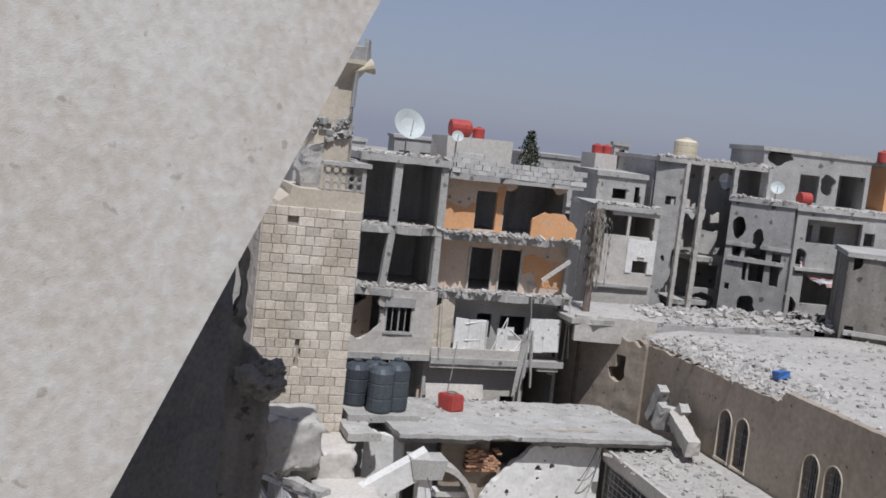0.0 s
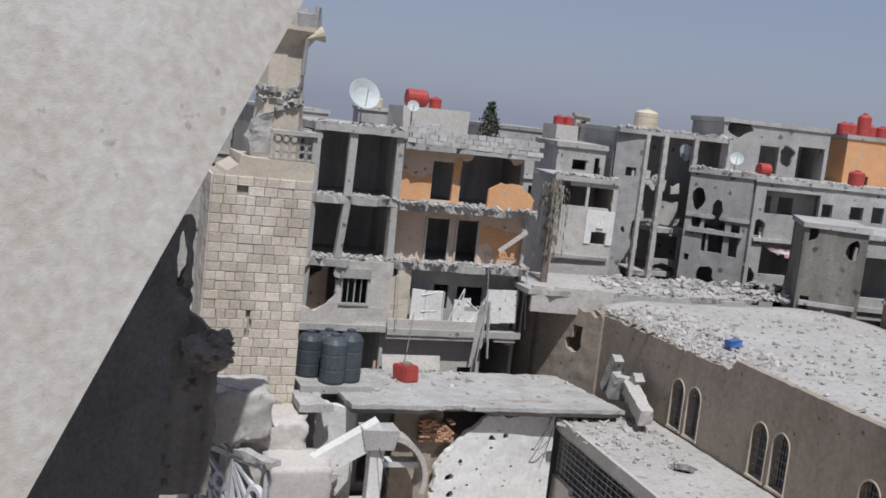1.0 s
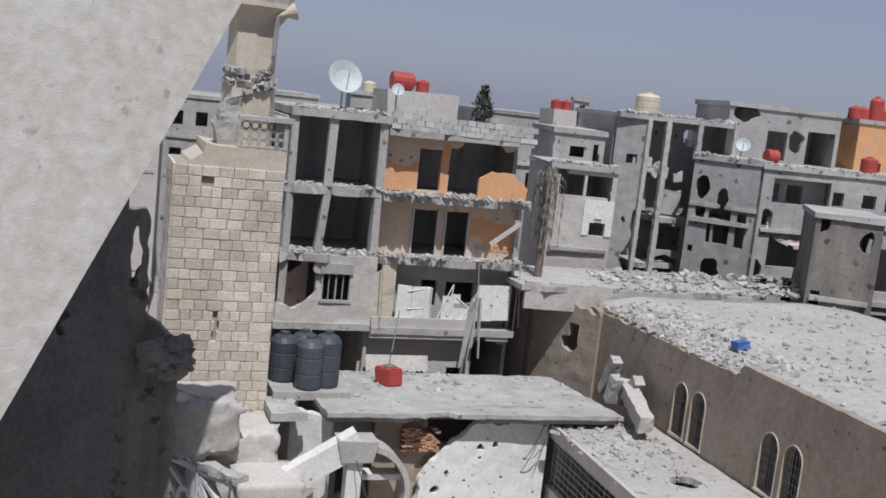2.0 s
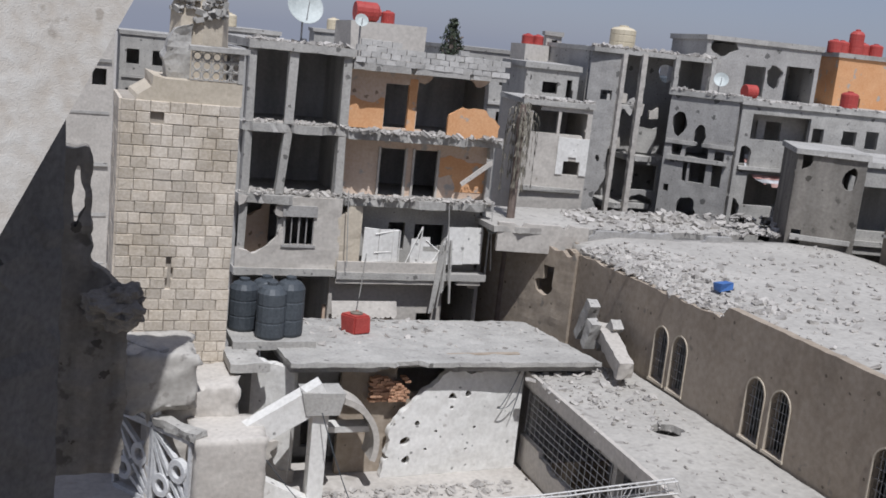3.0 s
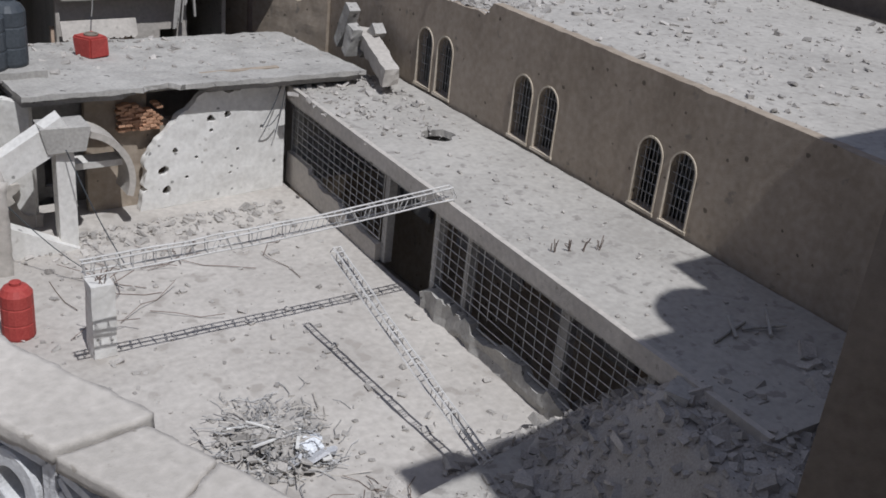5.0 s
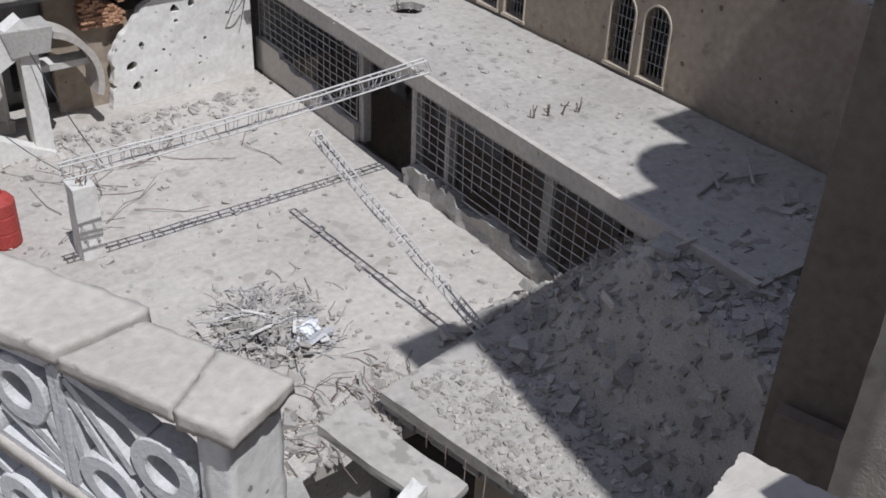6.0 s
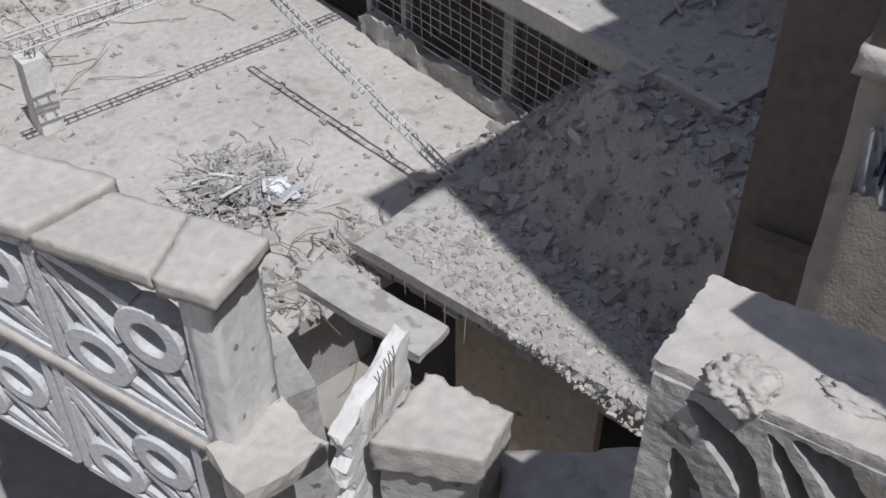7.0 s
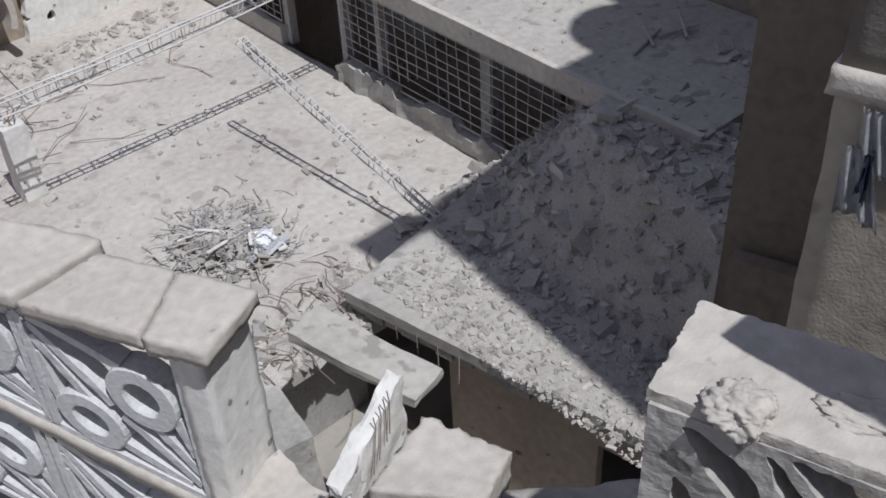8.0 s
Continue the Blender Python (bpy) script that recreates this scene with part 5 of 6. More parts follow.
# brown-grey colour carries part of the shade on stub and lump
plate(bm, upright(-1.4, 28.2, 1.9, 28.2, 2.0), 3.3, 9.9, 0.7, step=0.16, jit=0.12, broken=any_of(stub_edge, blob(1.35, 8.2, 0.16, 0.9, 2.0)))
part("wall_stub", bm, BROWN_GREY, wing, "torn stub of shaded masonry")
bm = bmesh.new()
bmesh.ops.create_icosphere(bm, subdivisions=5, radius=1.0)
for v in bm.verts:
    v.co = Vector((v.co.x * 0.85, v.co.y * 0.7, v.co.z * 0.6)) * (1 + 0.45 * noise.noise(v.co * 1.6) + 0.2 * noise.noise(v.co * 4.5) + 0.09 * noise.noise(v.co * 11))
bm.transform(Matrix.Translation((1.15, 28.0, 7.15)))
part("torn_masonry", bm, BROWN_GREY, wing, "torn lump of shaded masonry")

lean = thing("leaning_slab", "large pale concrete slab leaning at a steep angle", "concrete slab")
bm = bmesh.new()
edge = Vector((0.4195, 0.406, 0.812)).normalized()            # the slanting free edge
across = Vector((math.cos(radians(SLAB_TILT)), math.sin(radians(SLAB_TILT)), 0))
across = (across - edge * across.dot(edge)).normalized()
m = Matrix((across, edge.cross(across), edge)).transposed().to_4x4()
m.translation = Vector((-1.0, 20.0, 12.0)) - edge * 19.0 - across * 17.0
plate(bm, m, 17.0, 28.4, 0.28, step=0.3, jit=0.008,
      broken=lambda u, v: u > 16.97 + 0.05 * noise.noise(Vector((0, v * 1.7, 0))) - 0.10 * max(0, noise.noise(Vector((1, v * 0.8, 4)))))
part("slab", bm, SLAB, lean)


def screen(name, parent, m, quad, t=0.3, label="pierced concrete screen of rings and spreading ribs"):
    """One panel of a pierced parapet on four corners (u, z) in the order lower left, lower right, upper right, upper left: two rings
    on one diagonal, ribs spreading from the other two corners, and a frame."""
    (ax, az), (bx, bz), (cx, cz), (dx, dz) = quad
    wide, tall = (bx - ax + cx - dx) / 2, (dz - az + cz - bz) / 2

    def at(u, v, y):
        return m @ Vector(((ax * (1 - u) + bx * u) * (1 - v) + (dx * (1 - u) + cx * u) * v, y, (az * (1 - u) + bz * u) * (1 - v) + (dz * (1 - u) + cz * u) * v))

    def bar(bm, a, b, w, y0, y1, n=7, seed=0.0):
        """A square rib from a to b with slightly uneven arrises."""
        d = Vector(((b[0] - a[0]) * wide, (b[1] - a[1]) * tall)).normalized()
        sx, sy = -d.y * w / 2 / wide, d.x * w / 2 / tall
        rows = []
        for k in range(n + 1):
            f = k / n
            rows.append([])
            for side, y in ((-1, y0), (1, y0), (1, y1), (-1, y1)):
                g = 1 + 0.16 * noise.noise(Vector((f * 6 + seed, side * 3.0, y * 4)))
                rows[-1].append(bm.verts.new(at(a[0] + (b[0] - a[0]) * f + side * sx * g, a[1] + (b[1] - a[1]) * f + side * sy * g, y + 0.012 * noise.noise(Vector((f * 9, side, seed))))))
        for p, q in zip(rows[:-1], rows[1:]):
            for i in range(4):
                bm.faces.new((p[i], p[(i + 1) % 4], q[(i + 1) % 4], q[i]))
        bm.faces.new(rows[0][::-1])
        bm.faces.new(rows[-1])

    bm = bmesh.new()
    for k, (a, b) in enumerate((((0, 0), (1, 0)), ((0, 1), (1, 1)), ((0, 0), (0, 1)), ((1, 0), (1, 1)))):
        bar(bm, a, b, 0.11, -0.012, t, 9, k * 2.0)
    pane = part(name, bm, CAST, parent, label)
    ru, rv = 0.225, 0.225 * wide / tall
    c1, c2 = (0.28, 0.5 - 0.31 * wide / tall), (0.70, 0.5 + 0.09 * wide / tall)
    for cu, cv in (c1, c2):
        bm = bmesh.new()
        rows = []
        for k in range(28):
            a = 2 * math.pi * k / 28
            g = 1 + 0.03 * noise.noise(Vector((math.cos(a) * 2, math.sin(a) * 2, cu)))
            rows.append([bm.verts.new(at(cu + math.cos(a) * ru * r * g, cv + math.sin(a) * rv * r * g, y)) for r, y in ((0.50, 0.0), (0.54, -0.02), (0.96, -0.02), (1.0, 0.0), (1.0, t), (0.50, t))])
        for k in range(28):
            p, q = rows[k], rows[(k + 1) % 28]
            for i in range(6):
                bm.faces.new((p[i], p[(i + 1) % 6], q[(i + 1) % 6], q[i]))
        part("ring", bm, CAST, pane)
    mid = ((c1[0] + c2[0]) / 2, (c1[1] + c2[1]) / 2)
    for k, (a, b) in enumerate((((0.05, 0.95), (c2[0] - 0.10, c2[1] + rv * 0.85)), ((0.03, 0.90), (mid[0] - 0.02, mid[1] + 0.03)), ((0.03, 0.80), (c1[0] + 0.02, c1[1] + rv * 0.9)), ((0.02, 0.66), (c1[0] - ru * 0.85, c1[1] + 0.02)),
                               ((0.97, 0.28), (c2[0] + ru * 0.85, c2[1] - rv * 0.35)), ((0.97, 0.16), (c2[0] + 0.03, c2[1] - rv * 0.9)), ((0.95, 0.07), (mid[0] + 0.03, mid[1] - 0.03)), ((0.88, 0.03), (c1[0] + ru * 0.75, c1[1] - rv * 0.5)))):
        bm = bmesh.new()
        bar(bm, a, b, 0.13, 0.015, t - 0.03, 7, k * 1.7)
        part("rib", bm, CAST, pane)
    return pane


def rough_slab(corners, z0, z1, amp, step, m, seed=0.0, freq=3.0):
    """A worn slab on four corners (u, y) in the order front left, front right, back right, back left."""
    (ax, ay), (bx, by), (cx, cy), (dx, dy) = corners
    w, d = math.hypot(bx - ax, by - ay), math.hypot(dx - ax, dy - ay)
    bm = rough_block(0, 0, z0, w, d, z1, amp, step, None, seed, freq)
    for v in bm.verts:
        u, k = v.co.x / w, v.co.y / d
        v.co = m @ Vector(((ax * (1 - u) + bx * u) * (1 - k) + (dx * (1 - u) + cx * u) * k, (ay * (1 - u) + by * u) * (1 - k) + (dy * (1 - u) + cy * u) * k, v.co.z))
    return bm


# parapet at the foot of the minaret
par = thing("minaret_parapet", "plastered pier with pierced concrete screens below the minaret", "parapet")
part("pier", rough_block(3.55, 28.3, -4, 5.75, 30.4, 2.85, 0.07, 0.2), PALE, par, "thick plastered pier with chipped edges", True)
part("mound", rough_block(2.3, 30.3, -4, 5.15, 32.6, 3.9, 0.16, 0.16), PALE, par, "slumped plaster and rubble on the wall top", True)
part("mound", rough_block(1.5, 29.8, 3.2, 3.7, 32.4, 5.1, 0.20, 0.14), DUST, par, "", True)
m = facing((1.35, 31.6), (3.55, 28.4), -2.9)
part("coping", rough_block(-0.1, 0, 7.75, 2.0, 0.45, 8.05, 0.06, 0.15, m), CONCRETE, par)
part("coping", rough_block(1.9, 0, 5.6, 3.9, 0.45, 5.9, 0.06, 0.15, m @ Matrix.Translation((0, 0, 0))), CONCRETE, par)
screen("screen", par, m @ Matrix.Translation((0, 0.1, 0)), ((0.0, 5.6), (1.9, 5.6), (1.9, 7.75), (0.0, 7.75)), 0.2)
for k in range(2):
    for z in (3.0, 0.4):
        screen("screen", par, m @ Matrix.Translation((1.8 * k, 0.1, z)), ((0, 0), (1.75, 0), (1.75, 2.5), (0, 2.5)), 0.2)

# nearer parapet with a cracked coping
near = thing("roof_parapet_near", "cracked concrete coping over pierced parapet screens", "parapet")
a, b = (2.27, 9.99), (3.41, 7.72)
m = facing(a, b, 0)
part("coping", rough_slab(((0.10, -0.08), (1.77, -0.13), (1.54, 0.95), (0.50, 0.92)), 7.27, 7.5, 0.022, 0.07, m), PALE, near, "pale coping slab", True)
part("coping", rough_slab(((1.80, -0.14), (2.56, -0.14), (2.60, 0.97), (1.57, 0.95)), 7.24, 7.48, 0.03, 0.07, m, 3.0), PALE, near, "cracked coping slab", True)
part("coping", rough_slab(((-2.9, -0.08), (0.03, -0.05), (0.46, 1.12), (-2.8, 1.2)), 7.30, 7.54, 0.03, 0.09, m, 5.0), PALE, near, "pale coping slab", True)
part("pier", rough_block(1.96, 0.03, -4, 2.36, 1.0, 7.27, 0.018, 0.11, m, 0, 4), WHITE, near, "plastered end pier", True)
part("fill", rough_block(-2.8, 0.55, 6.5, 1.96, 0.98, 7.27, 0.03, 0.3, m, 0, 3), PALE, near, "", True)
part("rail", rough_slab(((-2.7, 0.0), (1.96, 0.0), (1.96, 0.42), (-2.7, 0.42)), -0.27, -0.04, 0.025, 0.11, m @ Matrix.Translation((0, 0, 5.18)) @ Matrix.Rotation(math.atan(0.335), 4, "Y")), PALE, near, "sloping plastered rail", True)
part("wall", rough_block(-2.6, 0.3, -4, 1.96, 0.5, -0.1, 0.02, 0.8, m), CONCRETE, near)
for k in range(2):
    o = -2.18 * k
    low = lambda u: 5.19 - 0.335 * u
    face_m = m @ Matrix.Translation((0, 0.06, 0))
    screen("screen", near, face_m, ((-0.16 + o, low(-0.16 + o)), (1.93 + o, low(1.93 + o)), (1.96 + o, 7.16), (-0.12 + o, 7.2)))
    screen("screen", near, face_m, ((-0.45 + o, 0.2 + low(-0.45 + o) - 2.7), (1.55 + o, 0.2 + low(1.55 + o) - 2.7), (1.6 + o, low(1.6 + o) - 0.3), (-0.4 + o, low(-0.4 + o) - 0.3)))

# torn parapet end in white plaster
tp = thing("torn_parapet", "torn white-plastered parapet end with chipped coping", "parapet")
tilt = facing((2.95, 4.76), (4.02, 5.22), 0) @ Matrix(((1, 0, 0, 0), (0, 1, 0, 0), (0.22, 0, 1, 0), (0, 0, 0, 1)))
bm = rough_block(-0.05, 0, 5.6, 1.13, 0.16, 8.16, 0.03, 0.06, None, 0, 5)
for v in bm.verts:                            # the free end steps back where hollow blocks broke away
    if v.co.x < 0.25:
        v.co.x += 0.10 * (int((v.co.z - 5.6) / 0.24) % 2) + 0.05 * noise.noise(v.co * 9)
bm.transform(tilt)
face = part("face", bm, WHITE, tp, "chipped white plaster slab")
for k, (u0, u1) in enumerate(((0.55, 0.38), (0.66, 0.50), (0.74, 0.66), (0.82, 0.72))):
    bm = bmesh.new()
    a, b = tilt @ Vector((u0, -0.02, 8.2)), tilt @ Vector((u1, -0.05, 7.82 + 0.03 * k))
    bars(bm, a + Vector((0, 0.02, 0.1)), a, 0.006, 5)
    bars(bm, a, b, 0.006, 5)
    part("bare_rod", bm, RUST, face, "bare hanging steel rod")
block_m = facing((3.3, 4.75), (4.2, 4.0), 0)
part("coping", rough_slab(((-0.10, -0.12), (0.86, -0.34), (1.14, 0.18), (0.40, 0.66)), 7.60, 8.0, 0.03, 0.045, block_m, 0, 7), PALE, tp, "pale broken coping", True)
part("base", rough_slab(((-0.02, -0.05), (0.84, -0.24), (1.06, 0.14), (0.36, 0.58)), -4, 7.62, 0.04, 0.4, block_m), CONCRETE, tp)
part("coping", rough_block(1.05, -0.32, 7.0, 2.5, 0.35, 7.3, 0.05, 0.09, block_m), DUST, tp, "cracked fallen coping", True)
part("base", rough_block(1.1, -0.25, -4, 2.4, 0.3, 7.0, 0.05, 0.5, block_m), CONCRETE, tp)

# rough pierced balustrade close to the camera
rb = thing("rough_balustrade", "rough cast concrete balustrade with slanting ribs", "balustrade")
m = facing((3.32, 2.2), (3.86, 1.03), 0) @ Matrix.Rotation(radians(-9), 4, "Z")
part("coping", rough_block(-0.02, 0.02, 10.80, 2.1, 0.82, 10.9, 0.012, 0.026, m, 0, 14), PALE, rb, "worn coping")


def inside(poly, u, v):
    """Whether (u, v) lies in the outline."""
    hit = False
    for (x0, y0), (x1, y1) in zip(poly, poly[1:] + poly[:1]):
        if (y0 > v) != (y1 > v) and u < (x1 - x0) * (v - y0) / (y1 - y0) + x0:
            hit = not hit
    return hit


# openings of the cast screen, spreading from its upper corner; u along it, v up from its foot
FOOT = 9.4
gaps = [[(0.18, 10.35), (0.40, 10.05), (0.62, 9.45), (0.30, 9.45), (0.20, 10.0)],
        [(0.19, 10.73), (0.29, 10.73), (0.46, 10.65), (0.62, 10.52), (0.78, 10.2), (1.05, 9.45), (0.78, 9.45), (0.58, 10.22), (0.36, 10.47)],
        [(0.62, 10.76), (0.72, 10.72), (0.90, 10.50), (1.30, 9.9), (1.60, 9.45), (1.2, 9.45), (0.92, 10.2), (0.76, 10.5)],
        [(0.76, 10.78), (1.18, 10.76), (1.75, 10.5), (1.85, 9.9), (1.70, 9.6), (1.35, 10.05), (0.96, 10.56)]]
bm = bmesh.new()
plate(bm, m @ Matrix.Translation((0, 0, FOOT)), 2.05, 10.81 - FOOT, 0.32, step=0.026, jit=0.03, broken=lambda u, v: any(inside(g, u + 0.012 * noise.noise(Vector((u * 14, v * 14, 1))), FOOT + v + 0.012 * noise.noise(Vector((u * 14, v * 14, 6)))) for g in gaps))
for v in bm.verts:
    v.co += Vector((noise.noise(v.co * 16), noise.noise(v.co * 16 + Vector((4, 1, 0))), noise.noise(v.co * 16 + Vector((0, 5, 2))))) * 0.007
part("screen", bm, CONCRETE, rb, "rough grey cast screen with slanting ribs")
for name, at, size, text in (("lump", (0.47, 0.10, 10.90), (0.19, 0.16, 0.12), "lump of old mortar"), ("mortar_ridge", (1.15, 0.36, 10.89), (0.33, 0.13, 0.06), "ridge of crumbling mortar")):
    bm = bmesh.new()
    bmesh.ops.create_icosphere(bm, subdivisions=5, radius=1.0)
    for v in bm.verts:
        p = v.co.copy()
        k = 1 + 0.35 * noise.noise(p * 1.6) + 0.22 * noise.noise(p * 4) + 0.12 * noise.noise(p * 9) + 0.05 * noise.noise(p * 21)
        v.co = m @ (Vector(at) + Vector((size[0] * k * p.x, size[1] * k * p.y, size[2] * k * p.z)))
    part(name, bm, PALE, rb, text, True)
part("base", rough_block(-0.1, 0.02, -4.0, 2.0, 0.5, 9.42, 0.04, 0.5, m), CONCRETE, rb)

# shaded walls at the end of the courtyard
# deep shade on these walls is mostly put into their colour
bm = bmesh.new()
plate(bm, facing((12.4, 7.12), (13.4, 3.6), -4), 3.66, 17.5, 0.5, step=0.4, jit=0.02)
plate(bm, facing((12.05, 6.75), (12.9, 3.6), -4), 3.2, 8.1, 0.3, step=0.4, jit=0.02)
tagged(obj("end_wall", bm, SHADE_BROWN), "tall brown rendered wall end in shade", "wall", kind="structure")
rw = thing("stair_wall", "grey rendered stair wall with a projecting beam", "wall", kind="structure")
stair_m = facing((5.9, 2.77), (6.65, -0.6), 0)
part("wall", rough_block(0.02, 0.05, -4, 3.5, 0.5, 11.5, 0.02, 0.25, stair_m), STAIR_RENDER, rw, "", True)
part("beam", rough_block(-0.02, -0.10, 11.42, 3.5, 0.2, 11.62, 0.014, 0.06, stair_m), PALE, rw, "pale projecting concrete lip", True)
part("fascia", rough_block(0.02, -0.04, 11.6, 3.5, 0.2, 13.6, 0.012, 0.15, stair_m), BROWN_GREY, rw, "grey rendered fascia above the lip", True)
# unseen slab added to shadow the coping, and a wall to carry it
part("landing", rough_block(3.78, -2.2, 13.3, 5.35, 0.75, 13.6, 0.02, 0.4), CONCRETE, rw)
part("rear_wall", rough_block(3.78, -2.6, -4, 6.9, -2.2, 13.6, 0.02, 0.8), CONCRETE, rw)

# unseen block added out of view, its outline shaped to throw the broad shadow
bm = bmesh.new()
plate(bm, upright(8.75, -13, 11.25, 2.6, -4), 15.8, 28.2, 0.4, step=1.2)
c = thing("neighbour_block", "unseen plain concrete block added to throw the broad shadow", "building")
part("wall", bm, CONCRETE, c)
bm = bmesh.new()
plate(bm, upright(34, 2.2, 11.3, 2.65, -4), 22.7, 28.2, 0.4, step=1.2)
part("wall", bm, CONCRETE, c)
bm = bmesh.new()
top = [bm.verts.new((x, y, z)) for z in (23.8, 24.15) for x, y in ((8.8, -13), (11.25, 2.55), (34, 2.2), (34, -13))]
for f in ((0, 1, 2, 3), (7, 6, 5, 4), (0, 4, 5, 1), (1, 5, 6, 2), (2, 6, 7, 3), (3, 7, 4, 0)):
    bm.faces.new([top[i] for i in f])
# added steps, cylinder and notch that only shape the shadow's edge
box(bm, 17.7, 2.0, 22.0, 34, 5.1, 24.1)
lathe(bm, [(1.4, 22.9), (1.4, 24.1)], (16.7, 2.7, 0), 16)
box(bm, 9.65, 2.0, 23.8, 11.3, 3.1, 24.1)
part("roof", bm, CONCRETE, c)

# terrace under the camera
bm = bmesh.new()
box(bm, -9, -14, 12.0, 1.4, -0.9, 12.3)
tagged(obj("roof_terrace", bm, CONCRETE), "bare concrete roof terrace", "roof", kind="structure")
bm = bmesh.new()
box(bm, -9, -14, -4, 1.2, -1.2, 12.0)
tagged(obj("terrace_building", bm, CONCRETE), "plain concrete building under the terrace", "building", kind="structure")

# fallen slabs below the terrace edge
fs = thing("fallen_slabs", "fallen concrete slabs leaning in the pit below the terrace", "concrete slab")
part("plank", rough_block(0, -0.4, 0, 2.6, 0.4, 0.2, 0.03, 0.2, Matrix.Translation((6.85, 11.6, 2.9)) @ Matrix.Rotation(radians(-76), 4, "Z") @ Matrix.Rotation(radians(5), 4, "Y")), DUST, fs, "long pale concrete plank")
part("box", rough_block(0, 0, 0, 0.9, 1.5, 3.5, 0.04, 0.25, Matrix.Translation((4.5, 9.3, -0.6)) @ Matrix.Rotation(radians(-14), 4, "Z") @ Matrix.Rotation(radians(-8), 4, "X")), CONCRETE, fs, "hollow broken concrete box")
part("ledge", rough_block(3.0, 7.2, 4.4, 4.2, 8.2, 4.7, 0.05, 0.15), PALE, fs)
strew("pit_rubble", "broken blocks and grit at the torn courtyard edge", 500, lambda: (random.uniform(6.2, 10.6), random.uniform(13.3, 15.2), 0.0), (0.03, 0.35), RUBBLE)
cl = thing("hanging_cloth", "dusty pale cloth with a dark blue piece hanging from the beam", "cloth")
for u0, u1, z0, z1, slant, material in ((0.17, 0.50, 10.55, 11.12, -0.25, CLOTH), (0.24, 0.52, 10.95, 11.42, -0.2, CLOTH), (0.31, 0.40, 10.75, 11.1, 0.0, BLUE_CLOTH)):
    bm = bmesh.new()
    nu, nv = 12, 10
    g = []
    for i in range(nu + 1):
        g.append([])
        for j in range(nv + 1):
            f, h = i / nu, j / nv
            u = u0 + (u1 - u0) * (0.5 + (f - 0.5) * (1 - 0.35 * h)) + slant * (0.35 - h) * -0.35
            y = -0.14 + 0.035 * math.sin(f * 17 + h * 2) * (1.1 - h * 0.6) - (0.02 if material is BLUE_CLOTH else 0)
            g[-1].append(bm.verts.new(stair_m @ Vector((u, y, z0 + (z1 - z0) * h + 0.05 * math.sin(f * 5) * (1 - h)))))
    for i in range(nu):
        for j in range(nv):
            bm.faces.new((g[i][j], g[i + 1][j], g[i + 1][j + 1], g[i][j + 1]))
    bmesh.ops.solidify(bm, geom=bm.faces[:], thickness=0.012)
    part("cloth", bm, material, cl, "", True)

# ---------- rubble bank over the end of the annex ----------
def bank_z(x, y):
    s = max(0.0, min(1.0, (x - 11.6) / 3.8))
    s = s * s * (3 - 2 * s)
    z = max(0.71 if y < 13.9 else 0.0, (15.7 - y) * 0.98 * s)
    z = min(z, 3.55 + 0.2 * noise.noise(Vector((x * 0.6, y * 0.6, 2)))) if x < 19.7 else 3.6
    z -= 0.22 * max(0.0, 1 - s * 14)
    return z + 0.10 * noise.noise(Vector((x * 1.7, y * 1.7, 0))) * (0.2 + s) + 0.05 * noise.noise(Vector((x * 5, y * 5, 0))) + 0.01


tagged(obj("rubble_bank", sheet("b", 10.9, 6.6, 19.85, 15.8, 0.16, bank_z, 0.2), RUBBLE, True), "bank of grey rubble slumped against the annex", "rubble", kind="stuff")


def on_bank():
    x, y = random.uniform(11.0, 19.7), random.uniform(6.8, 15.6)
    return (x, y, bank_z(x, y))


strew("bank_rubble", "broken concrete lumps on the rubble bank", 4500, on_bank, (0.02, 0.26), RUBBLE)
strew("bank_blocks", "larger broken blocks half sunk in the rubble bank", 130, on_bank, (0.22, 0.5), RUBBLE)
hb = thing("hollow_block", "grey hollow concrete block lying on the rubble bank", "block")
bm = bmesh.new()
bm_m = Matrix.Translation((14.0, 13.15, bank_z(14.0, 13.15) + 0.12)) @ Matrix.Rotation(radians(20), 4, "Z") @ Matrix.Rotation(radians(-52), 4, "X")
plate(bm, bm_m, 0.42, 0.24, 0.2, holes=[(0.04 + 0.125 * c, 0.04 + 0.1 * r, 0.13 + 0.125 * c, 0.11 + 0.1 * r) for c in range(3) for r in range(2)], step=0.2)
part("block", bm, BLOCK, hb)
part("slab_piece", rough_block(-0.4, -0.28, -0.1, 0.4, 0.28, 0.2, 0.05, 0.12, Matrix.Translation((14.9, 11.6, bank_z(14.9, 11.6))) @ Matrix.Rotation(radians(25), 4, "Z")), CONCRETE, thing("fallen_lump", "large pale concrete lump on the rubble bank", "concrete lump"))
strew("terrace_rubble", "small rubble on the terrace slab", 2600, lambda: (10.0 + 2.6 * random.random() ** 1.4, random.uniform(6.6, 13.8), 0.7), (0.015, 0.13), RUBBLE)


